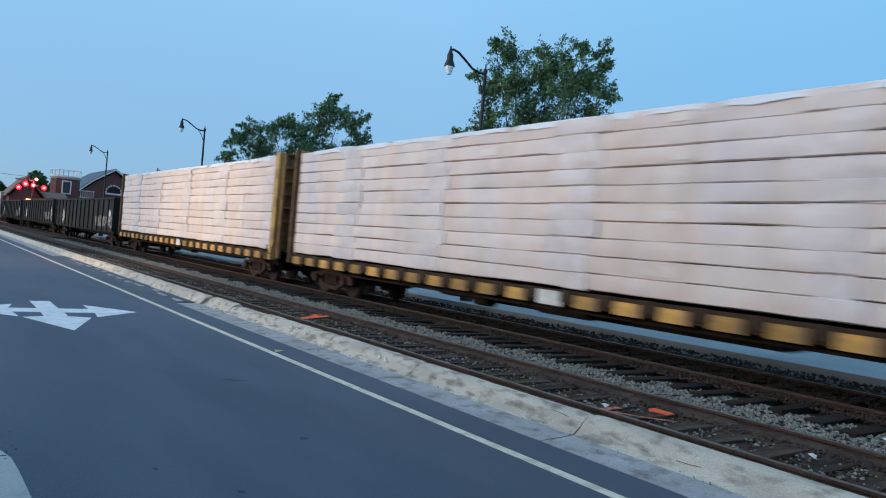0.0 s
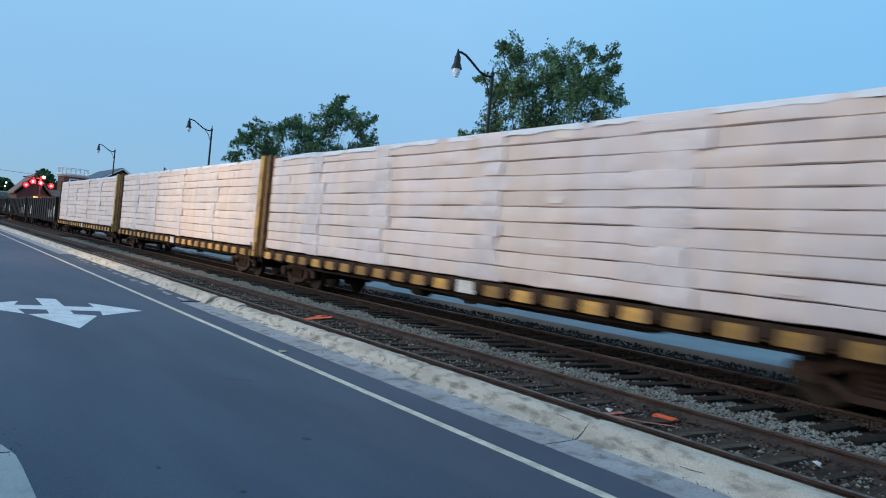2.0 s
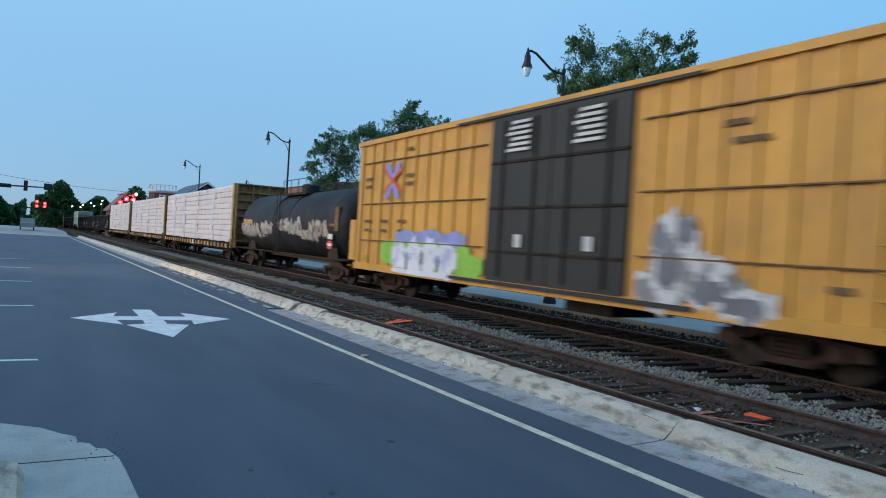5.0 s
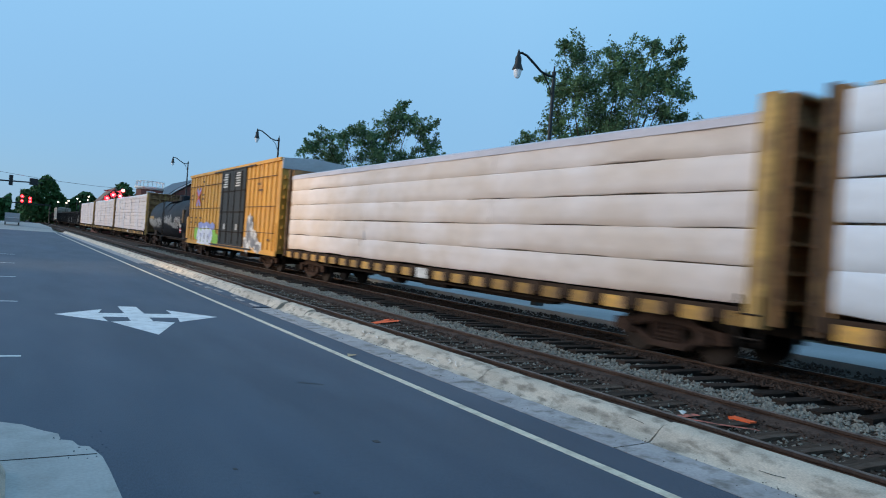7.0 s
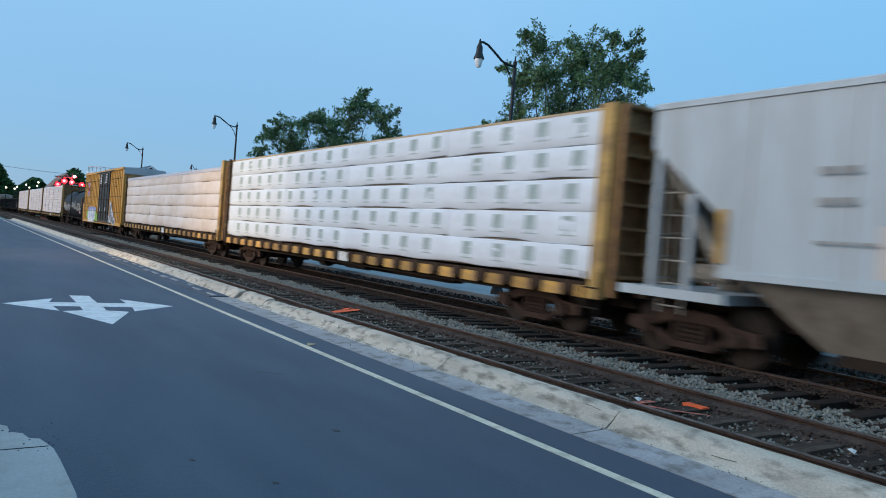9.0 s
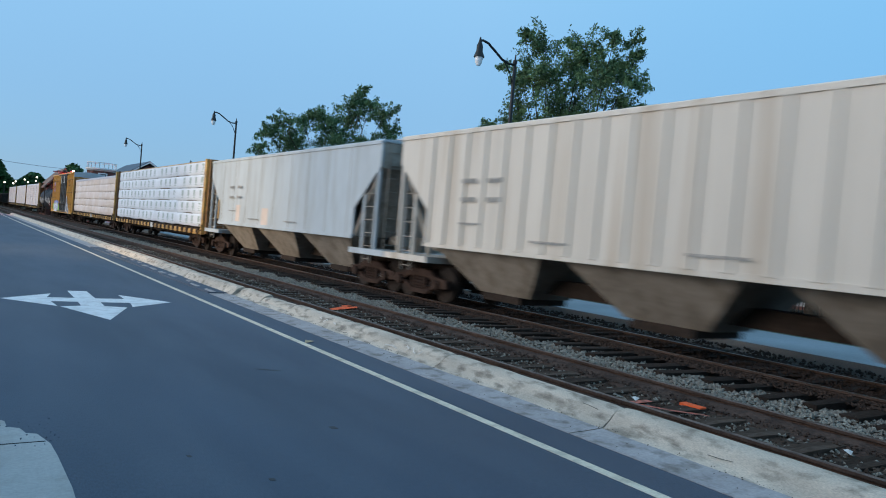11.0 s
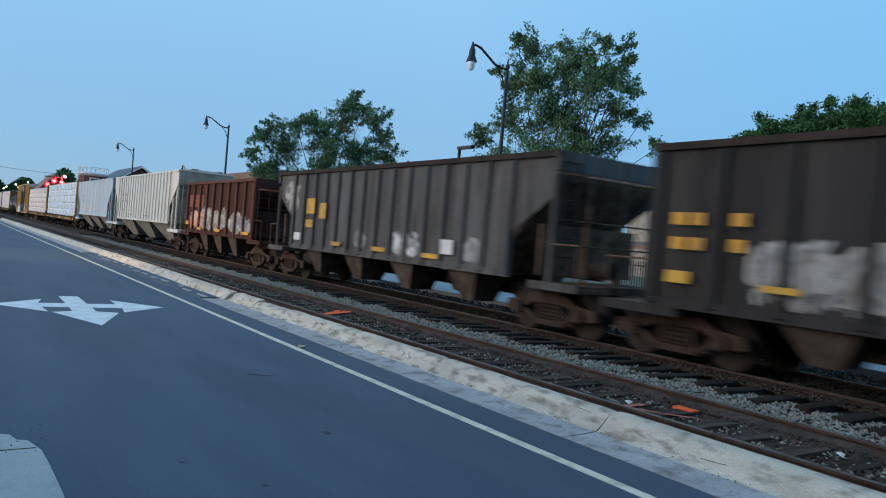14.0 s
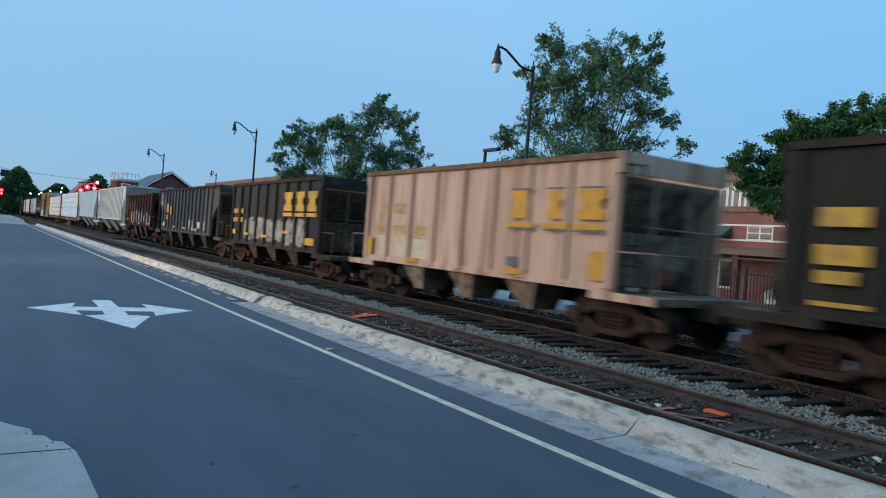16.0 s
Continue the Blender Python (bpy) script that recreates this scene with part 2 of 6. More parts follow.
TAG_S = mat("graffiti_silver", (0.33, 0.31, 0.29), 0.65, vary=0.2, big=1.1, fine=7, stain=(0.12, 0.10, 0.09), amount=0.9, edge=(0.50, 0.56))
TANK_HAZE = mat("graffiti_haze", (0.075, 0.08, 0.085), 0.6, vary=0.25, big=1.1, fine=7, stain=(0.03, 0.033, 0.038), amount=0.9, edge=(0.45, 0.58))
TAG_DIM = mat("graffiti_dim", (0.33, 0.33, 0.32), 0.65, vary=0.2, big=1.3, fine=7, stain=(0.12, 0.12, 0.12), amount=0.8, edge=(0.46, 0.58))
TAG_WB = mat("graffiti_bluish_white", (0.66, 0.69, 0.76), 0.6, vary=0.1, big=1.1, fine=7, stain=(0.33, 0.36, 0.62), amount=0.7, edge=(0.54, 0.60))
TAG_O = mat("graffiti_salmon", (0.58, 0.26, 0.18), 0.65, vary=0.2, big=1.1, fine=7, stain=(0.14, 0.06, 0.045), amount=0.9, edge=(0.50, 0.56))
LOGO_R = mat("emblem_red", (0.62, 0.10, 0.04), 0.6)
LOGO_B = mat("emblem_blue", (0.27, 0.27, 0.62), 0.6)
POLE = mat("lamp_post_green_black", (0.012, 0.016, 0.018), 0.5, metal=0.2, vary=0.1)
GLOBE = mat("frosted_globe", (0.80, 0.82, 0.84), 0.25, vary=0.03)
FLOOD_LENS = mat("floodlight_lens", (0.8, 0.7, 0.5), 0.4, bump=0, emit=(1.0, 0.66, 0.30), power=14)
BARK = mat("bark", (0.07, 0.055, 0.042), 0.95, vary=0.3, big=3, fine=20, bump=0.8, spec=0.15)
LEAF = mat("leaf_green", (0.095, 0.175, 0.085), 0.6, vary=0.4, big=0.5, fine=5, bump=0, spec=0.12)
LEAF_B = mat("leaf_deep_green", (0.042, 0.105, 0.036), 0.6, vary=0.35, big=0.5, fine=5, bump=0, spec=0.15)
BRICK = mat("red_brick", (0.23, 0.105, 0.088), 0.9, vary=0.2, big=0.8, fine=9, bump=0.4)
BRICK_DK = mat("dark_brick", (0.13, 0.06, 0.05), 0.9, vary=0.2, big=0.8, fine=9, bump=0.4)
AWNING = mat("green_canvas", (0.05, 0.15, 0.095), 0.85, vary=0.15)
TRIM = mat("white_trim", (0.72, 0.72, 0.70), 0.6, vary=0.06)
ROOF_BLUE = mat("metal_roof_blue", (0.06, 0.072, 0.095), 0.5, metal=0.3, vary=0.12)
SHINGLE = mat("brown_roof", (0.19, 0.12, 0.09), 0.85, vary=0.2)
PANE = mat("window_glass", (0.02, 0.025, 0.03), 0.08, vary=0.05, bump=0)
CAR_W = mat("car_paint_white", (0.7, 0.71, 0.72), 0.3, vary=0.04, bump=0)
CAR_G = mat("car_paint_grey", (0.22, 0.23, 0.24), 0.35, vary=0.05, bump=0)
RED_LIGHT = mat("signal_red_lens", (0.6, 0.02, 0.02), 0.4, bump=0, emit=(1.0, 0.006, 0.012), power=7)
WHITE_LIGHT = mat("lamp_white_lens", (0.8, 0.8, 0.75), 0.4, bump=0, emit=(1.0, 0.84, 0.66), power=4)
HOT_LIGHT = mat("lamp_core", (0.8, 0.5, 0.5), 0.4, bump=0, emit=(1.0, 0.16, 0.12), power=1.6)
WARM_LIGHT = mat("porch_glow", (0.8, 0.6, 0.3), 0.6, bump=0, emit=(1.0, 0.62, 0.18), power=1.6)


# ---- building blocks ----
class Shape:
    """Collects solid pieces for one mesh."""

    def __init__(self):
        self.v, self.f = [], []

    def add(self, verts, faces):
        o = len(self.v)
        self.v += [tuple(p) for p in verts]
        self.f += [tuple(i + o for i in q) for q in faces]
        return self

    def box(self, x0, x1, y0, y1, z0, z1):
        return self.add([(x0, y0, z0), (x1, y0, z0), (x1, y1, z0), (x0, y1, z0), (x0, y0, z1), (x1, y0, z1), (x1, y1, z1), (x0, y1, z1)],
                        [(0, 3, 2, 1), (4, 5, 6, 7), (0, 1, 5, 4), (1, 2, 6, 5), (2, 3, 7, 6), (3, 0, 4, 7)])

    def soft_box(self, x0, x1, y0, y1, z0, z1, r):
        """A box whose long edges along y are rounded off."""
        pr = []
        for cx, cz, a0 in ((x1 - r, z1 - r, 0), (x0 + r, z1 - r, 90), (x0 + r, z0 + r, 180), (x1 - r, z0 + r, 270)):
            for a in (0, 45, 90):
                pr.append((cx + r * math.cos(radians(a0 + a)), cz + r * math.sin(radians(a0 + a))))
        return self.prism_y(pr, y0, y1)

    def prism_y(self, prof, y0, y1):
        """prof: points (x, z), swept along y."""
        k = len(prof)
        return self.add([(x, y0, z) for x, z in prof] + [(x, y1, z) for x, z in prof],
                        [tuple(range(k)), tuple(range(2 * k - 1, k - 1, -1))] + [(i, i + k, (i + 1) % k + k, (i + 1) % k) for i in range(k)])

    def prism_x(self, prof, x0, x1):
        """prof: points (y, z), swept along x."""
        k = len(prof)
        return self.add([(x0, y, z) for y, z in prof] + [(x1, y, z) for y, z in prof],
                        [tuple(range(k)), tuple(range(2 * k - 1, k - 1, -1))] + [(i, i + k, (i + 1) % k + k, (i + 1) % k) for i in range(k)])

    def tube(self, pts, radii, n=8):
        """A tapered tube along a line of points."""
        rings = []
        for i, p in enumerate(pts):
            a, b = Vector(pts[max(i - 1, 0)]), Vector(pts[min(i + 1, len(pts) - 1)])
            q = (b - a).to_track_quat("Z", "Y")
            rings.append([Vector(p) + q @ Vector((radii[i] * math.cos(2 * math.pi * j / n), radii[i] * math.sin(2 * math.pi * j / n), 0)) for j in range(n)])
        faces = [(i * n + j, i * n + (j + 1) % n, (i + 1) * n + (j + 1) % n, (i + 1) * n + j) for i in range(len(pts) - 1) for j in range(n)]
        faces += [tuple(range(n - 1, -1, -1)), tuple((len(pts) - 1) * n + j for j in range(n))]
        return self.add([p for r in rings for p in r], faces)

    def cyl(self, a, b, r, n=10):
        return self.tube([a, b], [r, r], n)

    def lathe(self, c, prof, n=16):
        """prof: (radius, height) from c upwards."""
        k = len(prof)
        vs = [(c[0] + r * math.cos(2 * math.pi * j / n), c[1] + r * math.sin(2 * math.pi * j / n), c[2] + h) for r, h in prof for j in range(n)]
        fs = [(i * n + j, i * n + (j + 1) % n, (i + 1) * n + (j + 1) % n, (i + 1) * n + j) for i in range(k - 1) for j in range(n)]
        fs += [tuple(range(n - 1, -1, -1)), tuple((k - 1) * n + j for j in range(n))]
        return self.add(vs, fs)

    def mesh(self, name, material, smooth=False):
        me = bpy.data.meshes.new(name)
        me.from_pydata(self.v, [], self.f)
        me.materials.append(material)
        if smooth:
            me.shade_smooth()
            me.set_sharp_from_angle(angle=radians(40))
        me.update()
        return me


def part(name, shape, material, parent=None, label="", at=None, smooth=False):
    me = shape if isinstance(shape, bpy.types.Mesh) else shape.mesh(name, material, smooth)
    ob = new(name, me)
    if parent:
        ob.parent = parent
    if at:
        ob.location = at
    if label:
        ob["label"] = label
    return ob


def thing(name, label, category, group="", at=(0, 0, 0), kind=""):
    ob = new(name)
    ob.empty_display_size = 0.2
    ob.location = at
    return tagged(ob, label, category, group, kind)


def whole(name, shape, material, label, category, group="", kind="", at=None, smooth=False):
    return tagged(part(name, shape, material, None, "", at, smooth), label, category, group, kind)


# ---- ground, road, kerb ----
RAIL_Z = 0.15
T1, T2 = 7.30, 11.42
g = Shape().add([(-1500, -1500, -0.16), (1500, -1500, -0.16), (1500, 2500, -0.16), (-1500, 2500, -0.16)], [(0, 1, 2, 3)])
whole("ground", g, GROUND, "dull earth and grass reaching the horizon", "ground", kind="structure")
road = thing("road", "smooth dark blue-grey asphalt street", "road", kind="structure")
part("asphalt", Shape().box(-9.0, 5.22, -40, 420, -0.15, 0.0), ASPHALT, road)
part("edge_line", Shape().box(4.585, 4.695, -40, 100, -0.01, 0.004), PAINT_Y, road, "pale yellow painted edge line")
arrow = Shape()
for prof in ([(0.81, 15.75), (1.75, 16.75), (1.62, 16.08), (1.62, 15.42), (1.66, 14.70)], [(3.87, 15.62), (2.94, 14.72), (3.02, 15.38), (3.02, 16.03), (3.03, 16.76)],
             [(1.62, 15.42), (1.62, 16.05), (3.02, 16.03), (3.02, 15.36)], [(2.12, 17.35), (2.50, 17.35), (2.48, 16.045), (2.10, 16.05)],
             [(2.08, 15.395), (2.48, 15.38), (2.46, 14.81), (2.06, 14.81)], [(1.70, 14.66), (2.04, 14.80), (2.48, 14.80), (2.83, 14.64), (2.26, 12.97)]):
    k = len(prof)
    sx = sum((prof[(i + 1) % k][0] - prof[i][0]) * (prof[(i + 1) % k][1] + prof[i][1]) for i in range(k))
    pr = prof if sx < 0 else prof[::-1]
    arrow.add([(x, y, 0.004) for x, y in pr], [tuple(range(k))])
part("arrow_marking", arrow, PAINT_W, road, "white painted turn arrow")
stall = Shape().box(-2.3, 0.22, -0.05, 0.05, -0.01, 0.004).mesh("stall_line", PAINT_W)
for y in (11.0, 18.0, 25.1, 32.2, 39.3):
    part("stall_line", stall, PAINT_W, road, "white painted parking line", at=(0, y, 0))
whole("cross_street", Shape().box(-60, 5.1, 102, 128, -0.1, 0.012), STREET, "pale concrete cross street", "road", kind="structure")
# tar seams and scraps on the asphalt
seam = Shape()
for x, y, w, l in ((1.6, 5.6, 0.03, 0.05), (2.0, 4.9, 0.04, 0.05), (3.0, 6.0, 0.06, 0.08)):
    seam.box(x, x + w, y, y + l, -0.005, 0.003)
seam.add([(3.22, 8.74, 0.003), (3.24, 8.77, 0.003), (3.52, 8.585, 0.003), (3.50, 8.56, 0.003)], [(0, 3, 2, 1)])
part("tar_patch", seam, BLACK_PAINT, road, "small black tar patches")
leaf_l = Shape().add([(4.68, 10.55, 0.006), (4.86, 10.62, 0.02), (4.90, 10.72, 0.01), (4.74, 10.70, 0.03)], [(0, 1, 2, 3)])
whole("dry_leaf", leaf_l, LUMBER, "curled dry leaf lying on the edge line", "leaf")

rng = random.Random(4)


def kerb_block(y0, y1, shift, worn):
    """One length of cast kerb with its gutter pan; the profile is worn unevenly along it."""
    sh = Shape()
    n = max(4, int((y1 - y0) / 0.12))
    base = [(5.66, -0.10), (5.66, 0.016), (5.715, 0.034), (5.762, 0.072), (5.80, 0.122), (5.84, 0.168), (5.895, 0.204), (5.96, 0.220), (6.03, 0.224), (6.06, 0.200), (6.075, -0.10)]
    rings = []
    for i in range(n + 1):
        y = y0 + (y1 - y0) * i / n
        end = 0.02 if i in (0, n) else 0
        ring = []
        for j, (x, z) in enumerate(base):
            w = noise.noise(Vector((x * 3, y * 1.3, 3))) * 0.7 + noise.noise(Vector((x * 6, y * 4, 8))) * 0.3
            top = 0 if j < 2 or j > 9 else 1
            ring.append((x + top * shift + top * 0.010 * w, y, z + (0.004 + worn * 0.014) * w * top - (worn * 0.03 + end * 0.5) * top * (z > 0.08)))
        rings += ring
    k = len(base)
    fs = [(i * k + j, i * k + j + 1, (i + 1) * k + j + 1, (i + 1) * k + j) for i in range(n) for j in range(k - 1)]
    fs += [tuple(range(k - 1, -1, -1)), tuple(n * k + j for j in range(k))]
    return sh.add(rings, [tuple(reversed(q)) for q in fs])


kerb = thing("kerb", "worn rounded concrete kerb with gutter, cracked in places", "kerb", kind="structure")
cuts = [-20, -16.5, -13, -9.5, -6, -2.6, 0.9, 5.2, 8.38, 11.5, 14.0, 15.65, 17.2, 21.66, 25.2, 28.6, 33.5, 38, 43, 48, 54, 60, 68, 76, 84, 94, 104]
for a, b in zip(cuts, cuts[1:]):
    part("kerb_block", kerb_block(a + (0.06 if a == 17.2 else 0.012), b - 0.012, {15.65: 0.02, 17.2: -0.07}.get(a, rng.uniform(-0.012, 0.012)), {14.0: 1.6, 11.5: 0.8, 15.65: 0.4}.get(a, rng.random() * 0.6)), CONCRETE, kerb, smooth=True)
for a, b in zip(cuts, cuts[1:]):
    gs = Shape()
    n = max(4, int((b - a) / 0.25))
    vs = []
    for i in range(n + 1):
        y = a + 0.008 + (b - a - 0.016) * i / n
        wv = noise.noise(Vector((1, y * 3.1, 5)))
        vs += [(5.215 + 0.012 * wv, y, -0.10), (5.215 + 0.012 * wv, y, 0.006), (5.45, y, 0.010 + 0.006 * wv), (5.72, y, 0.022 + 0.006 * wv)]
    gs.add(vs, [(i * 4 + j, (i + 1) * 4 + j, (i + 1) * 4 + j + 1, i * 4 + j + 1) for i in range(n) for j in range(3)])
    part("gutter_pan", gs, GUTTER, kerb, "grey concrete gutter pan")
part("asphalt_overlay", Shape().prism_y([(5.19, 0.0), (5.20, 0.034), (5.60, 0.036), (5.70, 0.03), (5.70, 0.0)], 17.6, 36), ASPHALT, kerb, "asphalt spread over the old gutter")
rq = random.Random(31)
for i in range(13):
    y = 17.8 + i * 1.25 + rq.uniform(-0.2, 0.2)
    x = rq.uniform(5.24, 5.46)
    w, l = rq.uniform(0.10, 0.20), rq.uniform(0.5, 1.0)
    part("gutter_fragment", Shape().add([(x, y, 0.03), (x + w, y + 0.1, 0.03), (x + w * 0.9, y + l, 0.03), (x + 0.03, y + l * 0.8, 0.03), (x, y, 0.045), (x + w, y + 0.1, 0.046), (x + w * 0.9, y + l, 0.047), (x + 0.03, y + l * 0.8, 0.045)],
                                         [(4, 5, 6, 7), (0, 1, 5, 4), (1, 2, 6, 5), (2, 3, 7, 6), (3, 0, 4, 7)]), GUTTER, kerb, "pale scrap of broken gutter concrete")
# chalk numbers too faint to read, as plain strokes
ch = Shape()


def ribbon(sh, pts, w):
    """A thin painted stroke along points on the kerb's face; pts: (y, up the face 0 to 1)."""
    P = [Vector((5.742 + 0.11 * v, y, 0.056 + 0.125 * v)) for y, v in pts]
    side = Vector((-0.75, 0, 0.66)) * 0.012
    for p, q in zip(P, P[1:]):
        d = (q - p).normalized()
        n = d.cross(Vector((-0.75, 0, 0.66))).normalized() * w
        e = d * w * 0.6
        sh.add([p - n - e + side, p + n - e + side, q + n + e + side, q - n + e + side], [(0, 1, 2, 3)])


for y0, form in ((9.35, ((0, 0.7), (-0.09, 0.55), (-0.05, 0.3))), (9.16, ((0, 0.75), (-0.07, 0.35), (-0.12, 0.3))), (8.95, ((0, 0.3), (-0.04, 0.65))), (12.5, ((0, 0.7), (-0.1, 0.55))),
                 (12.25, ((0, 0.3), (-0.03, 0.7), (-0.1, 0.6))), (11.9, ((0, 0.6), (-0.12, 0.45))), (9.9, ((0, 0.15), (-0.2, 0.3), (-0.35, 0.15)))):
    ribbon(ch, [(y0 + q, v) for q, v in form], 0.013)
part("chalk_mark", ch, CHALK, kerb, "faint pale chalk strokes")
ck = Shape()
rk = random.Random(77)
for i in range(11):
    y = rk.uniform(2, 30)
    v = rk.uniform(-0.1, 0.8)
    pts = [(y, v)]
    for _ in range(rk.randrange(2, 5)):
        y += rk.uniform(0.05, 0.16)
        v = min(0.9, max(-0.12, v + rk.uniform(-0.14, 0.14)))
        pts.append((y, v))
    ribbon(ck, pts, 0.0028)
ck_ob = part("crack", ck, BLACK_PAINT, kerb, "fine dark cracks")
ck_ob["kind"] = "stuff"

# the pavement corner on which the camera stands
pav = thing("pavement", "pale concrete pavement corner with a joint", "pavement", kind="structure")
edge = [(0.72, -8), (0.745, 4.6), (0.752, 5.2), (0.74, 5.9), (0.735, 6.22), (0.69, 6.36), (0.65, 6.52), (0.58, 6.56), (0.56, 6.72), (0.48, 6.78), (0.46, 6.97), (0.34, 7.10), (0.20, 7.35), (-0.6, 8.0)]
pv = Shape()
k = len(edge)
top = [(x + 0.012 * math.sin(y * 9), y, 0.006 + 0.0 * y) for x, y in edge]
pv.add(top + [(-9, 8.6, 0.006), (-9, -8, 0.006)], [tuple(range(k + 2))])
part("slab", pv, PAVING, pav)
part("joint", Shape().box(-6, 0.70, 6.285, 6.297, 0.0, 0.010), BLACK_PAINT, pav, "dark joint between slabs")
part("kerb_face", Shape().prism_y([(-0.34, 0.0), (0.08, 0.0), (0.03, 0.10), (-0.08, 0.13), (-0.34, 0.13)], 1.5, 6.0), CONCRETE, pav, "low rounded concrete kerb")
GR = Shape()
r2 = random.Random(9)
for i in range(900):
    x, y = -0.36 - abs(r2.gauss(0, 0.5)), r2.uniform(1, 5.8)
    a = r2.uniform(0, 6.3)
    h = r2.uniform(0.05, 0.16)
    GR.add([(x, y, 0.1), (x + 0.02 * math.cos(a), y + 0.02 * math.sin(a), 0.1), (x + r2.uniform(-0.05, 0.05), y + r2.uniform(-0.05, 0.05), 0.1 + h)], [(0, 1, 2)])
whole("grass", GR, LEAF_B, "rough green grass beside the pavement", "grass", kind="stuff")
whole("verge", Shape().box(-9, -0.33, -8, 5.8, 0.0, 0.11), SOIL, "bare soil verge behind the low kerb", "ground", kind="structure")

# unseen block added behind the camera to hold off glow and sky light
row = thing("shop_row", "unseen plain brick block added to dim light near the camera", "building")
part("wall", Shape().box(-22, -11, -60, 13, -0.2, 6.9), BRICK_DK, row)
part("parapet", Shape().box(-22.1, -10.9, -60.1, 13.1, 6.9, 7.2), SHINGLE, row)

# ---- tracks ----
bed = Shape()
prof = [(6.07, -0.10), (6.074, 0.07), (6.25, 0.045), (6.45, 0.03), (6.75, 0.015), (7.3, 0.0), (7.85, 0.01), (8.25, 0.02), (8.7, 0.03), (9.3, 0.035), (9.9, 0.02), (10.4, 0.0), (10.9, -0.01), (11.4, -0.015), (11.95, -0.01), (12.6, 0.0), (13.2, 0.02), (13.8, -0.02), (14.3, -0.12)]
rows = 260
vs, fs = [], []
for i in range(rows + 1):
    y = -25 + 75 * (i / 150) if i <= 150 else 50 + (i - 150) ** 1.35 * 0.75
    for x, z in prof:
        vs.append((x, y, z + 0.022 * noise.noise(Vector((x * 3, y * 3, 1))) * (z > -0.09)))
kk = len(prof)
fs = [(i * kk + j, i * kk + j + 1, (i + 1) * kk + j + 1, (i + 1) * kk + j) for i in range(rows) for j in range(kk - 1)]
whole("track_bed", Shape().add(vs, fs), SOIL, "dirty brown ballast bed under two tracks", "track bed", kind="structure")

rail_prof = [(-0.07, -0.17), (0.07, -0.17), (0.07, -0.158), (0.012, -0.135), (0.012, -0.045), (0.036, -0.035), (0.036, -0.006), (-0.036, -0.006), (-0.036, -0.035), (-0.012, -0.045), (-0.012, -0.135), (-0.07, -0.158)]


def track(xc, name, label, top):
    tr = thing(name, label, "railway track", kind="structure")
    for dx in (-0.752, 0.752):
        r = part("rail", Shape().prism_y([(x, z + RAIL_Z) for x, z in rail_prof], -40, 420), RAILSIDE, tr, "rusty steel rail", at=(xc + dx, 0, 0))
        part("rail_head", Shape().prism_y([(-0.030, RAIL_Z - 0.006), (0.030, RAIL_Z - 0.006), (0.022, RAIL_Z), (-0.022, RAIL_Z)], -40, 420), top, r, "worn running surface")
        # dust and spilled dirt banked against the rail's foot
        bank = Shape()
        n, prof = 220, [(-0.46, -0.03), (-0.34, 0.030), (-0.20, 0.052), (-0.08, 0.078), (-0.012, 0.090), (0.012, 0.085), (0.08, 0.07), (0.20, 0.04), (0.26, -0.03)]
        vs = []
        for i in range(n + 1):
            y = -8 + 48 * (i / n) if i < 160 else 26.9 + (i - 160) ** 1.3 * 0.5
            for x, z in prof:
                w = noise.noise(Vector((x * 4 + xc, y * 2.1, dx)))
                vs.append((x, y, z + 0.020 * w + (0.01 if xc > 9 else 0.0)))
        k = len(prof)
        part("rust_dirt", bank.add(vs, [(i * k + j, i * k + j + 1, (i + 1) * k + j + 1, (i + 1) * k + j) for i in range(n) for j in range(k - 1)]), RUST_DUST, tr, "rust-brown dirt banked against the rail", at=(xc + dx, 0, 0))
    return tr


track_1 = track(T1, "track_1", "rusty near railway track with rotten ties", RAILTOP_DULL)
track_2 = track(T2, "track_2", "main railway track that the train runs on", RAILTOP)


# ---- railway cars ----
CACHE = {}


def cached(key, make):
    if key not in CACHE:
        CACHE[key] = make()
    return CACHE[key]


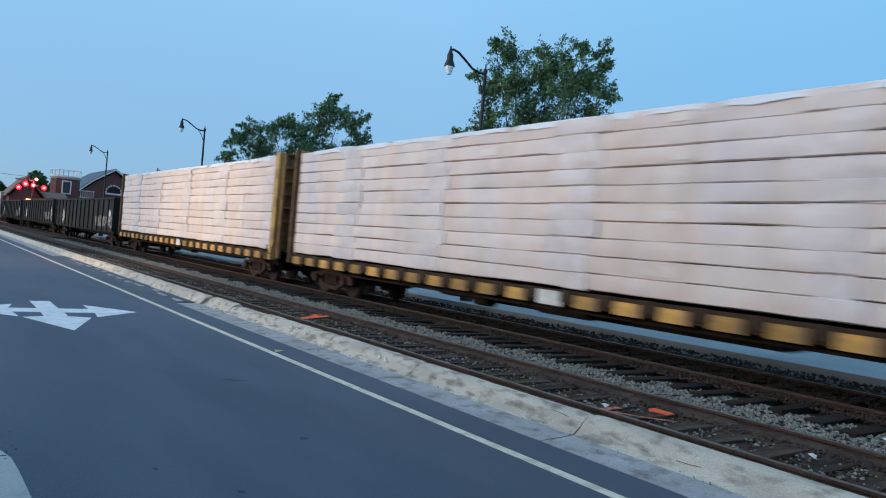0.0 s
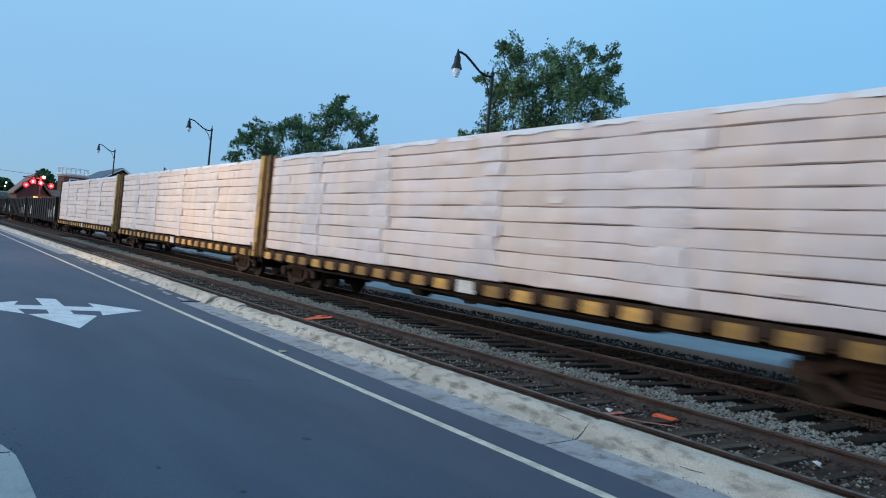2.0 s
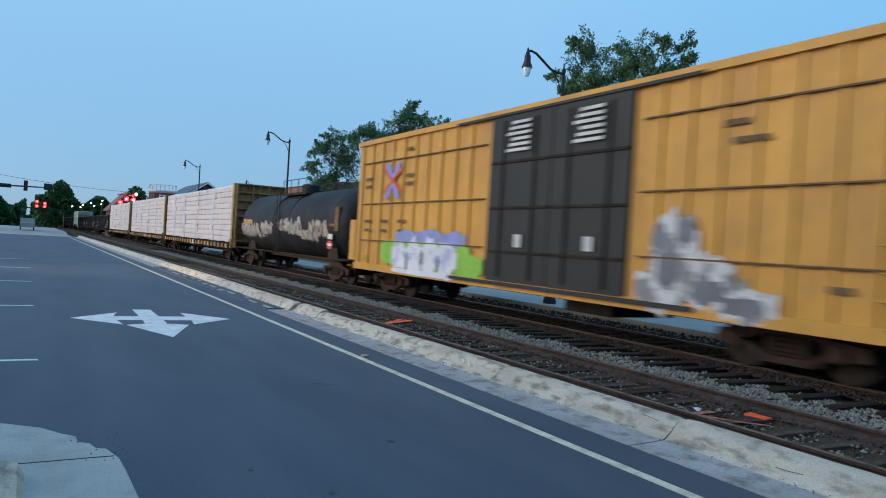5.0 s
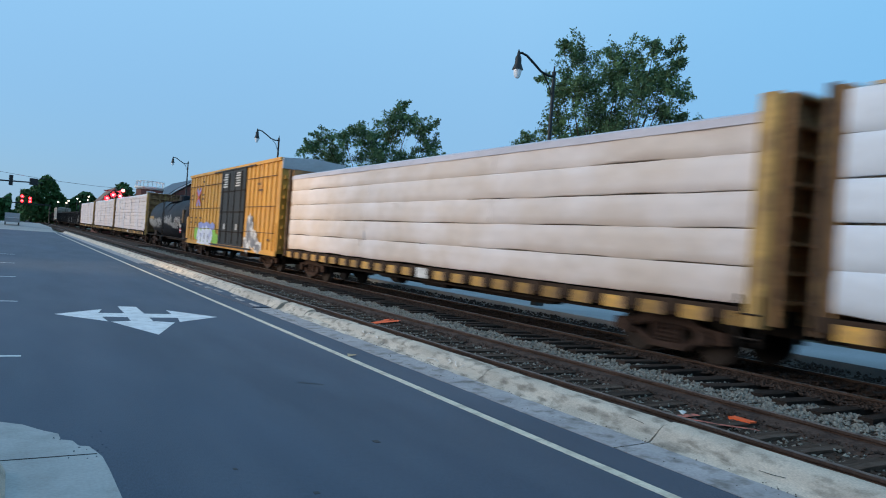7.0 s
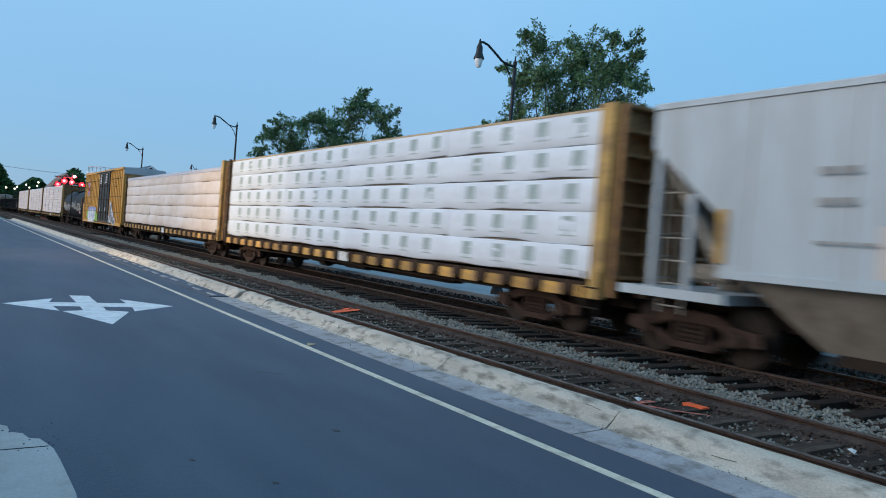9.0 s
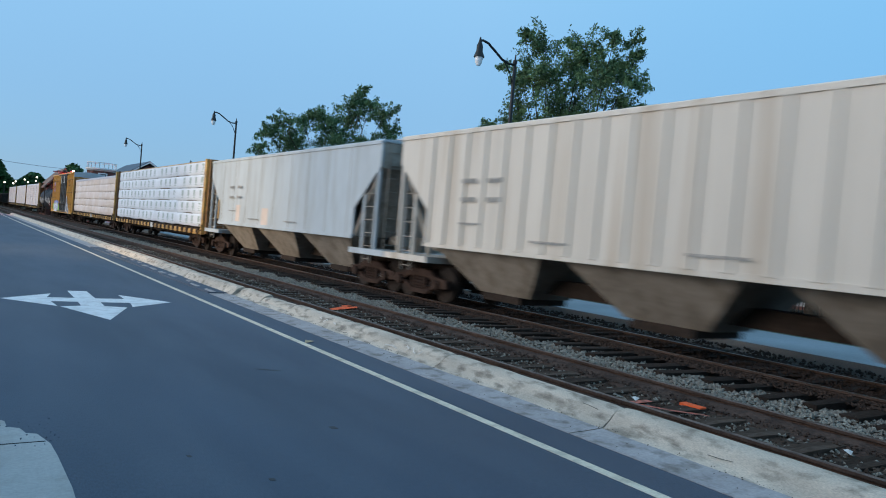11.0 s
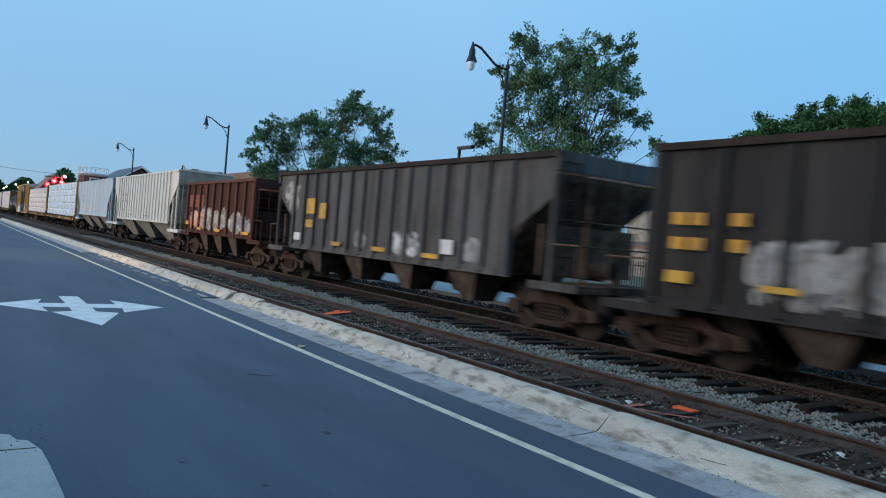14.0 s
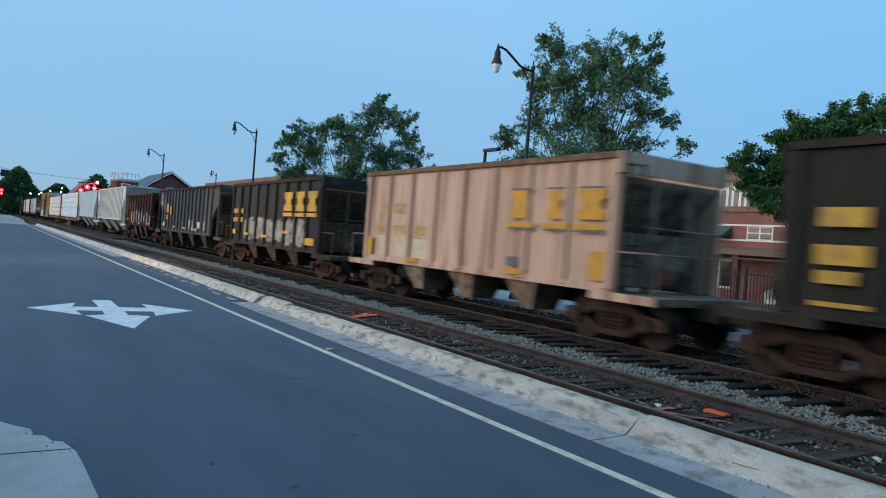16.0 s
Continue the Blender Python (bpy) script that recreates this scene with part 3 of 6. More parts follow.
def truck(car, y):
    """A two-axle truck: cast side frames, springs and two wheelsets."""
    def frames():
        sh = Shape()
        for s in (-1, 1):
            x0, x1 = sorted((s * 0.98, s * 1.10))
            sh.prism_x([(-1.32, 0.40), (-1.28, 0.60), (-0.80, 0.64), (-0.48, 0.80), (0.48, 0.80), (0.80, 0.64), (1.28, 0.60), (1.32, 0.40), (1.10, 0.36), (0.86, 0.44), (0.42, 0.62), (-0.42, 0.62), (-0.86, 0.44), (-1.10, 0.36)], x0, x1)
            sh.prism_x([(-0.86, 0.44), (-0.42, 0.17), (0.42, 0.17), (0.86, 0.44), (0.72, 0.46), (0.36, 0.28), (-0.36, 0.28), (-0.72, 0.46)], x0, x1)
            for yy in (-0.89, 0.89):
                sh.cyl((s * 0.96, yy, 0.455), (s * 1.20, yy, 0.455), 0.13, 10)
            for yy in (-0.34, 0.28):
                sh.box(x0, x1, yy, yy + 0.07, 0.28, 0.62)
        sh.box(-1.0, 1.0, -0.2, 0.2, 0.55, 0.82)
        return sh.mesh("truck", BOGIE)

    def springs():
        return Shape().lathe((0, 0, 0.28), [(0.06, 0), (0.08, 0.03), (0.06, 0.06), (0.08, 0.1), (0.06, 0.14), (0.08, 0.18), (0.06, 0.22), (0.08, 0.26), (0.06, 0.30), (0.07, 0.34)], 8).mesh("spring", BOGIE)

    def wheels():
        sh = Shape()
        for s in (-1, 1):
            sh.tube([(s * 0.68, 0, 0), (s * 0.72, 0, 0), (s * 0.722, 0, 0), (s * 0.82, 0, 0)], [0.49, 0.485, 0.46, 0.455], 24)
            sh.cyl((s * 0.815, 0, 0), (s * 0.86, 0, 0), 0.16, 12)
            for i in range(6):
                a = i * math.pi / 3
                sh.cyl((s * 0.818, 0.27 * math.cos(a), 0.27 * math.sin(a)), (s * 0.826, 0.27 * math.cos(a), 0.27 * math.sin(a)), 0.06, 6)
        sh.cyl((-0.8, 0, 0), (0.8, 0, 0), 0.085, 8)
        return sh.mesh("wheelset", WHEEL)

    t = part("truck", cached("truck", frames), BOGIE, car, "rusty cast-steel truck", at=(0, y, 0))
    for s in (-1, 1):
        for yy in (-0.17, 0, 0.17):
            part("spring", cached("springs", springs), BOGIE, t, at=(s * 1.04, yy, 0))
    for dy in (-0.89, 0.89):
        part("wheelset", cached("wheels", wheels), WHEEL, t, at=(0, dy, 0.46))
    return t


def coupler(car, y, s):
    part("coupler", cached("coupler%d" % s, lambda: Shape().box(-0.12, 0.12, min(0, s * 0.75), max(0, s * 0.75), 0.66, 0.88).box(-0.19, 0.19, min(s * 0.5, s * 0.8), max(s * 0.5, s * 0.8), 0.60, 0.95).mesh("coupler", STEEL_DK)), STEEL_DK, car, "dark steel coupler", at=(0, y, 0))


def ends(car, half, inset):
    for s in (-1, 1):
        truck(car, s * (half - inset))
        coupler(car, s * half, s)


def ladder(car, x, y, z0, z1, w=0.42, m=STEEL_DK, along="y"):
    sh = Shape()
    dx, dy = (0, w) if along == "y" else (w, 0)
    for i in (0, 1):
        sh.cyl((x + dx * i, y + dy * i, z0), (x + dx * i, y + dy * i, z1), 0.022, 6)
    z = z0 + 0.12
    while z < z1:
        sh.cyl((x, y, z), (x + dx, y + dy, z), 0.016, 6)
        z += 0.38
    return part("ladder", sh, m, car, "steel rung ladder")


def side_marks(car, m, rects, label, x=-1.548, name="stencil"):
    """Plain rectangles of paint on the near side: y0, y1, z0, z1."""
    for y0, y1, z0, z1 in rects:
        part(name, Shape().box(x, x + 0.006, min(y0, y1), max(y0, y1), z0, z1), m, car, label)


def tags(car, m, bands, label, seed, x=-1.458):
    """Sprayed lettering as ragged bands of paint on the side sheet: middle y, middle z, half length, half height."""
    r = random.Random(seed)
    for y, z, ry, rz in bands:
        n = 16
        vs = []
        lo, hi = -0.7, 0.7
        for i in range(n + 1):
            q = math.sin(math.pi * min(max(i / n, 0.06), 0.94)) ** 0.4
            if i % 2 == 0:
                lo, hi = -q * r.uniform(0.55, 1.0), q * r.uniform(0.55, 1.0)
            yy = y - ry + 2 * ry * i / n
            vs += [(x, yy, z + rz * lo), (x, yy, z + rz * (lo + hi) / 2), (x, yy, z + rz * hi)]
        part("graffiti", Shape().add(vs, [(i * 3 + j, i * 3 + j + 1, i * 3 + j + 4, i * 3 + j + 3) for i in range(n) for j in range(2)]), m, car, label)


def scrawl(car, m, y0, y1, z0, z1, label, seed, w=0.06, x=-1.461, shell=None):
    """Sprayed strokes, letter-like but no letters, between y0 and y1; shell: radius and centre height of a tank."""
    r = random.Random(seed)
    sh = Shape()
    y, k = y1, 0

    def at(a, b):
        q = x - 0.0002 * (k % 12)
        if shell:
            q = -math.sqrt(max((shell[0] + 0.013 + 0.0002 * (k % 12)) ** 2 - (b - shell[1]) ** 2, 0.01))
        return (q, a, b)

    while y > y0 + 0.15:
        hgt = (z1 - z0) * r.uniform(0.7, 1.0)
        base = z0 + r.uniform(0, (z1 - z0) - hgt)
        cw = hgt * r.uniform(0.5, 0.85)
        for _ in range(r.choice((1, 2, 2))):
            c = [(y - cw * r.uniform(0, 1), base + hgt * v) for v in r.choice(((0, 1, 0.1), (1, 0.1, 0.9), (0.9, 0.5, 0), (0.1, 0.95, 0.5, 0.05), (0.8, 1.0, 0.4, 0)))]
            line = []
            for p, q in zip(c, c[1:]):
                bow = r.uniform(-0.25, 0.25) * hgt
                for i in range(5):
                    e = i / 5
                    line.append((p[0] + (q[0] - p[0]) * e + bow * 4 * e * (1 - e), p[1] + (q[1] - p[1]) * e))
            line.append(c[-1])
            vs = []
            for i, p in enumerate(line):
                e0, e1 = line[max(i - 1, 0)], line[min(i + 1, len(line) - 1)]
                dy, dz = e1[0] - e0[0], e1[1] - e0[1]
                ln = math.hypot(dy, dz) or 1
                ww = w * r.uniform(0.75, 1.2)
                vs += [at(p[0] + dz / ln * ww, p[1] - dy / ln * ww), at(p[0] - dz / ln * ww, p[1] + dy / ln * ww)]
            sh.add(vs, [(2 * i, 2 * i + 1, 2 * i + 3, 2 * i + 2) for i in range(len(line) - 1)])
            k += 1
        y -= cw * r.uniform(0.35, 0.7)
    part("graffiti", sh, m, car, label)["kind"] = "stuff"


def emblem(car, m, y0, y1, z0, z1, x=-1.549):
    """A plain spool-shaped block of paint: wide head and foot, narrower waist."""
    a, b, h = min(y0, y1), max(y0, y1), z1 - z0
    w = (b - a) * 0.17
    pr = [(a, z0), (b, z0), (b, z0 + h * 0.30), (b - w, z0 + h * 0.38), (b - w, z0 + h * 0.62), (b, z0 + h * 0.70), (b, z1), (a, z1), (a, z0 + h * 0.70), (a + w, z0 + h * 0.62), (a + w, z0 + h * 0.38), (a, z0 + h * 0.30)]
    part("emblem", Shape().prism_x(pr, x, x + 0.006), m, car, "yellow emblem block")


def centerbeam():
    car = thing("centerbeam_car", "yellow centerbeam lumber flatcar with rusty stake pockets", "railway car", "freight train")
    h = 11.3
    part("deck", Shape().box(-1.40, 1.40, -h, h, 0.98, 1.08).box(-0.35, 0.35, -h, h, 0.62, 0.98).prism_x([(-6.2, 0.98), (6.2, 0.98), (4.6, 0.50), (-4.6, 0.50)], -0.2, 0.2), STEEL_DK, car, "dark steel underframe")
    for s in (-1, 1):
        part("side_sill", Shape().box(min(s * 1.38, s * 1.44), max(s * 1.38, s * 1.44), -h, h, 0.82, 1.09), SILL_DK, car, "rusty side sill, shade between panels put into its colour")
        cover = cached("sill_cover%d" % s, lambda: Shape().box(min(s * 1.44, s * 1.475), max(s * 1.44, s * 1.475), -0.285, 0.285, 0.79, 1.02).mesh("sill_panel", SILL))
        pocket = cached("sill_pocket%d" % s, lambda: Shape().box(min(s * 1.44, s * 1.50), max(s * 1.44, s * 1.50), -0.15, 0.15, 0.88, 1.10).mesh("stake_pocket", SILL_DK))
        for i in range(24):
            y = -h + 0.36 + i * 0.945
            part("sill_panel", cover, CB_YELLOW, car, at=(0, y, 0))
            part("stake_pocket", pocket, CB_BROWN, car, at=(0, y + 0.47, 0))
        y0, y1 = sorted((s * h, s * (h - 0.09)))
        bh = part("end_bulkhead", Shape().box(-1.36, 1.36, y0, y1, 1.08, 4.44), BULK, car, "yellow end bulkhead with shelf-like ribs")
        ya, yb = sorted((s * h, s * (h + 0.20)))
        stud = cached("cbstud%d" % s, lambda: Shape().box(0, 0.10, ya, yb, 0.85, 4.44).mesh("stud", BULK))
        for xx in (-1.36, -0.5, 0.40, 1.26):
            part("stud", stud, CB_YELLOW, bh, at=(xx, 0, 0))
        yc, yd = sorted((s * h, s * (h + 0.24)))
        shelf = cached("cbshelf%d" % s, lambda: Shape().box(-1.25, 1.25, yc, yd, 0, 0.06).mesh("shelf_rib", BULK))
        for i in range(8):
            part("shelf_rib", shelf, CB_BROWN, bh, at=(0, 0, 1.20 + i * 0.455))
        y0, y1 = sorted((s * (h - (0.30 if s < 0 else -0.05)), s * (h + (0.03 if s < 0 else 0.16))))
        # front posts get the brown: shade between cars is put into their colour
        post_m = CB_YELLOW if s < 0 else CB_BROWN
        part("corner_post", Shape().box(-1.49, -1.37, y0, y1, 0.80, 4.46), post_m, car)
        part("corner_post", Shape().box(1.37, 1.49, y0, y1, 0.80, 4.46), post_m, car)
    cb = Shape().box(-0.12, 0.12, -h, h, 4.26, 4.40)
    for i in range(23):
        cb.box(-0.05, 0.05, -h + i * 1.02, -h + i * 1.02 + 0.12, 1.08, 4.26)
    part("center_beam", cb, CB_YELLOW, car, "yellow central truss")
    sg = Shape()
    sg.box(-1.486, -1.478, -0.9, -0.25, 0.78, 1.06)
    part("label_plate", sg, MARK_W, car, "pale stencil panel on the sill")
    part("air_tank", Shape().cyl((-0.9, -1.2, 0.72), (-0.9, 0.2, 0.72), 0.18, 10), STEEL_DK, car)
    part("brake_cylinder", Shape().cyl((-0.7, 2.0, 0.66), (-0.7, 2.5, 0.66), 0.22, 10), STEEL_DK, car)
    part("brake_pipe", Shape().cyl((-1.15, -h + 3, 0.72), (-1.15, h - 3, 0.66), 0.03, 6), STEEL_DK, car)
    ladder(car, -1.50, -h + 0.02, 0.5, 1.3, 0.4)
    ends(car, h + 0.05, 2.25)
    return car


def print_mark():
    """A grey square over a thin bar, as printed on the wrap."""
    pr = [(-0.21, -0.23), (0.21, -0.23), (0.21, -0.20), (0.03, -0.20), (0.03, -0.13), (0.17, -0.13), (0.17, 0.17), (-0.17, 0.17), (-0.17, -0.13), (-0.03, -0.13), (-0.03, -0.20), (-0.21, -0.20)]
    return Shape().prism_x(pr, -0.004, 0.0).mesh("printed_mark", PRINT)


def wrapped_pack(x0, x1, y0, y1, z0, z1, gap, seed, crease=0.012):
    """A pack of lumber in loose plastic wrap: creased faces, uneven seams."""
    out, inn = (x0, x1) if abs(x0) > abs(x1) else (x1, x0)
    s = 1 if out > 0 else -1
    n = max(3, int((y1 - y0) / 0.20))
    prof = ((0.0, 0.030), (0.05, 0.008), (0.32, 0.0), (0.66, 0.0), (0.95, 0.008), (1.0, 0.030))
    vs = []
    for i in range(n + 1):
        y = y0 + (y1 - y0) * i / n
        lift = gap * min(1.5, max(0.0, 0.6 + 2.6 * noise.noise(Vector((y * 0.55, seed * 1.7, 2)))))
        lo = z0 + lift + 0.008 * noise.noise(Vector((y * 1.6, seed, 4)))
        hi = z1 + 0.008 * noise.noise(Vector((y * 1.6, seed + 9, 4)))
        for q, inset in prof:
            z = lo + (hi - lo) * q
            d = crease * (1.2 * noise.noise(Vector((y * 1.3 + z * 1.1, z * 3, seed))) + 0.7 * noise.noise(Vector((y * 5.5 - z * 3, z * 6, seed + 5))))
            vs.append((out - s * (inset - d), y, z))
        vs += [(inn, y, hi), (inn, y, lo)]
    k = 8
    fs = [(i * k + j, i * k + (j + 1) % k, (i + 1) * k + (j + 1) % k, (i + 1) * k + j) for i in range(n) for j in range(k)]
    fs += [tuple(range(k - 1, -1, -1)), tuple(n * k + j for j in range(k))]
    return Shape().add(vs, fs if s < 0 else [f[::-1] for f in fs])


def loose_sheet(y0, y1, z, seed, puff):
    """Loose plastic over the top of a load, puffed up by the wind of the ride."""
    n, vs = max(4, int((y1 - y0) / 0.2)), []
    xs = [-1.425, -1.40, -1.25, -0.9, -0.45, 0, 0.45, 0.9, 1.25, 1.40, 1.425]
    for i in range(n + 1):
        y = y0 + (y1 - y0) * i / n
        rise = math.sin(math.pi * i / n) ** 0.6
        for x in xs:
            edge = max(0.0, 1 - (abs(x) / 1.42) ** 4)
            vs.append((x, y, z + (-0.10 + 0.05 * noise.noise(Vector((y * 3, seed, x))) if abs(x) > 1.41 else 0.012 + edge * rise * puff * (0.7 + 0.8 * noise.noise(Vector((x * 1.5, y * 1.6, seed)))))))
    k = len(xs)
    return Shape().add(vs, [(i * k + j, i * k + j + 1, (i + 1) * k + j + 1, (i + 1) * k + j) for i in range(n) for j in range(k - 1)])


def bundle_load(kind, seed):
    """The lumber on a centerbeam: wrapped bundles in tiers on both sides of the beam."""
    r = random.Random(seed)
    names = {"fine": ("fine-tiered lumber bundles in pinkish white wrap", WRAP), "tan": ("wide lumber bundles in pale tan wrap", WRAP_TAN), "white": ("white wrapped lumber bundles printed with grey squares", WRAP_W)}
    label, m = names[kind]
    load = thing("lumber_load", label, "lumber", "lumber loads")
    tiers, z0, z1 = {"fine": (10, 1.13, 4.34), "tan": (5, 1.13, 4.16), "white": (5, 1.13, 4.36)}[kind]
    hh = (z1 - z0) / tiers
    ys = {"fine": [-10.95, -6.1, -1.3, 3.4, 7.4, 11.2], "white": [-10.95, -5.9, -0.6, 4.9, 11.2], "tan": [-10.95, -3.6, 3.7, 11.2]}[kind]
    gap = {"fine": 0.015, "tan": 0.022, "white": 0.035}[kind]
    for s in (-1, 1):
        for i in range(tiers):
            jit = 0.06 if kind == "fine" else 0.3
            js = [ys[0]] + [q + r.uniform(-jit, jit) for q in ys[1:-1]] + [ys[-1]]
            for a2, b2 in zip(js, js[1:]):
                jx = r.uniform(-0.012, 0.012)
                x0, x1 = sorted((s * 0.2, s * (1.40 + jx)))
                sag = r.uniform(-0.006, 0.006)
                z = z0 + i * hh + sag
                if s < 0:
                    ob = part("lumber_pack", wrapped_pack(x0, x1, a2 + 0.004, b2 - 0.004, z, z + hh, gap, seed + i * 0.37 + a2, 0.008 if kind == "white" else 0.026), m, load, smooth=True)
                else:
                    ob = part("lumber_pack", Shape().soft_box(x0, x1, a2 + 0.004, b2 - 0.004, z + gap, z + hh, 0.018), m, load)
                if s < 0 and kind == "white":
                    y = a2 + 0.45 + r.uniform(0, 0.3)
                    while y < b2 - 0.4:
                        part("printed_mark", cached("print", print_mark), PRINT, ob, "grey printed square", at=(x0, y + r.uniform(-0.06, 0.06), z + hh * 0.60))
                        y += 1.12
                if s < 0 and kind == "fine":
                    y = (a2 + b2) / 2 + 0.4 + r.uniform(-0.12, 0.12)
                    if r.random() < 0.5:
                        part("wrap_patch", Shape().box(x0 - 0.007, x0 + 0.01, y, y + r.uniform(0.2, 0.55), z + gap + 0.06, z + hh - r.uniform(0.04, 0.12)), WRAP_PALE, ob, "white patch of wrap")
                    # the folded end of the wrap, lapped over the tier below
                    w1 = r.uniform(0.4, 1.3)
                    part("wrap_fold", wrapped_pack(-1.422, -1.37, a2 - r.uniform(0.02, 0.35), a2 + w1, z - 0.012 + (gap + 0.016) * (r.random() < 0.4), z + hh + 0.010, 0.004, seed + i * 0.71 + a2, 0.024), WRAP_LAV, ob, "lavender-tinged folded end of the wrap", smooth=True)
    # added dark block in each stack: closes the gaps, paints shade behind seams
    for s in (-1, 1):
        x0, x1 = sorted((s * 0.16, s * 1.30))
        part("stack_core", Shape().box(x0, x1, -10.9, 10.9, z0 + 0.01, z1 - 0.06), CORE, load, "dark block added behind the seams, painted as their shade")
    if kind == "tan":
        part("load_cover", Shape().prism_y([(-1.425, 4.02), (-1.415, 4.17), (-1.2, 4.25), (1.2, 4.25), (1.415, 4.17), (1.425, 4.02)], -10.97, 11.19), WRAP_LID, load, "lavender-grey top cover")
    elif kind == "fine":
        for i in range(9):
            y = -10.7 + i * 2.37
            part("top_wrap", loose_sheet(y, y + r.uniform(1.9, 2.32), z1, seed + i, 0.22 if i in (0, 8) else r.uniform(0.03, 0.12)), WRAP_W, load, "loose white wrap over the top", smooth=True)
    else:
        part("top_board", Shape().box(-1.38, 1.38, -10.9, 10.9, z1, z1 + 0.05), LUMBER, load, "raw boards on top")
    return load


def tank_car():
    car = thing("tank_car", "black tank car with pale graffiti along its side", "railway car", "freight train")
    h, R, zc = 7.75, 1.47, 2.30
    pts, rad = [], []
    for y, q in ((-7.65, 0.05), (-7.63, 0.40), (-7.56, 0.66), (-7.42, 0.84), (-7.22, 0.95), (-6.95, 1.0), (-0.02, 1.0), (0.02, 1.0), (6.55, 1.0), (6.85, 0.95), (7.08, 0.84), (7.24, 0.66), (7.33, 0.40), (7.35, 0.05)):
        pts.append((0, y, zc - (0.06 if abs(y) < 0.1 else 0)))
        rad.append(R * q)
    part("tank", Shape().tube(pts, rad, 48), TANK, car, "semi-gloss black tank shell", smooth=True)
    for y in (-6.5, -1.2, 1.2, 6.5):
        part("weld_seam", Shape().tube([(0, y - 0.02, zc), (0, y + 0.02, zc)], [R + 0.006, R + 0.006], 48), TANK, car, smooth=True)
    part("dome", Shape().lathe((0, 0.3, zc + R - 0.08), [(0.42, 0), (0.42, 0.38), (0.36, 0.44), (0.05, 0.46)], 18), TANK, car, "black fittings housing", smooth=True)
    pl = Shape().box(-0.9, 0.9, -1.6, 1.6, zc + R - 0.20, zc + R - 0.14)
    for x in (-0.9, 0.9):
        for z in (0.35, 0.7):
            pl.cyl((x, -1.6, zc + R - 0.2 + z), (x, 1.6, zc + R - 0.2 + z), 0.018, 6)
        for y in (-1.6, -0.5, 0.5, 1.6):
            pl.cyl((x, y, zc + R - 0.2), (x, y, zc + R + 0.5), 0.018, 6)
    part("top_platform", pl, STEEL_DK, car, "black grating with handrails")
    part("underframe", Shape().box(-0.3, 0.3, -h, h, 0.68, 0.95).box(-1.2, 1.2, -h, -h + 2.2, 0.86, 0.95).box(-1.2, 1.2, h - 2.2, h, 0.86, 0.95), STEEL_DK, car)
    for s in (-1, 1):
        part("saddle", Shape().prism_x([(s * 5.2, 0.9), (s * 6.3, 0.9), (s * 6.1, 1.6), (s * 5.4, 1.6)], -1.1, 1.1), STEEL_DK, car)
        part("side_rail", Shape().cyl((s * 1.44, -h, 0.92), (s * 1.44, h, 0.92), 0.028, 6), STEEL_DK, car, "thin side handrail")
        for y in (-h, -4, 0, 4, h):
            part("rail_post", cached("tkpost%d" % s, lambda: Shape().box(min(s * 1.0, s * 1.45), max(s * 1.0, s * 1.45), -0.02, 0.02, 0.88, 0.92).mesh("rail_post", STEEL_DK)), STEEL_DK, car, at=(0, y, 0))
    ladder(car, -R - 0.03, 0.1, 0.9, zc + R - 0.2, 0.42)
    r = random.Random(12)

    def on_shell(y0, y1, z0, z1, material, name, label):
        """Paint that follows the curve of the shell, with a ragged edge."""
        n = 30
        vs = []
        for i in range(n + 1):
            y = y0 + (y1 - y0) * i / n
            lo = z0 + (z1 - z0) * 0.38 * r.random()
            hi = z1 - (z1 - z0) * 0.38 * r.random()
            for j in range(5):
                z = lo + (hi - lo) * j / 4
                vs.append((-math.sqrt(max((R + 0.010) ** 2 - (z - zc) ** 2, 0.01)), y, z))
        sh = Shape().add(vs, [(i * 5 + j, i * 5 + j + 1, i * 5 + j + 6, i * 5 + j + 5) for i in range(n) for j in range(4)])
        part(name, sh, material, car, label)

    on_shell(4.3, 6.6, 1.62, 2.20, TAG_S, "graffiti", "faint grey graffiti haze")
    on_shell(-2.3, 0.5, 1.45, 2.40, TANK_HAZE, "graffiti", "faint grey graffiti haze")
    on_shell(-4.8, -4.2, 1.95, 2.45, CB_BROWN, "paint_patch", "dull ochre patch")
    scrawl(car, TAG_DIM, 1.4, 6.8, 1.52, 2.30, "pale graffiti strokes", 41, 0.065, shell=(R, zc))
    scrawl(car, CB_YELLOW, 4.6, 6.4, 2.18, 2.42, "ochre graffiti strokes", 46, 0.04, shell=(R, zc))
    scrawl(car, TAG_DIM, -2.4, 0.6, 1.42, 2.50, "large pale graffiti strokes", 42, 0.07, shell=(R, zc))
    scrawl(car, TAG_DIM, -4.6, -2.2, 1.50, 2.00, "thin pale graffiti strokes", 43, 0.05, shell=(R, zc))
    scrawl(car, TAG_S, -6.1, -3.9, 1.72, 2.38, "grey graffiti strokes", 44, 0.06, shell=(R, zc))
    for y, z, w, hgt in ((-6.55, 2.20, 0.7, 0.10), (-6.90, 2.42, 0.36, 0.9)):
        part("conspicuity_mark", Shape().box(-R - 0.012, -R + 0.10, y - w / 2, y + w / 2, z - hgt / 2, z + hgt / 2), CB_BROWN, car, "dull yellow marking")
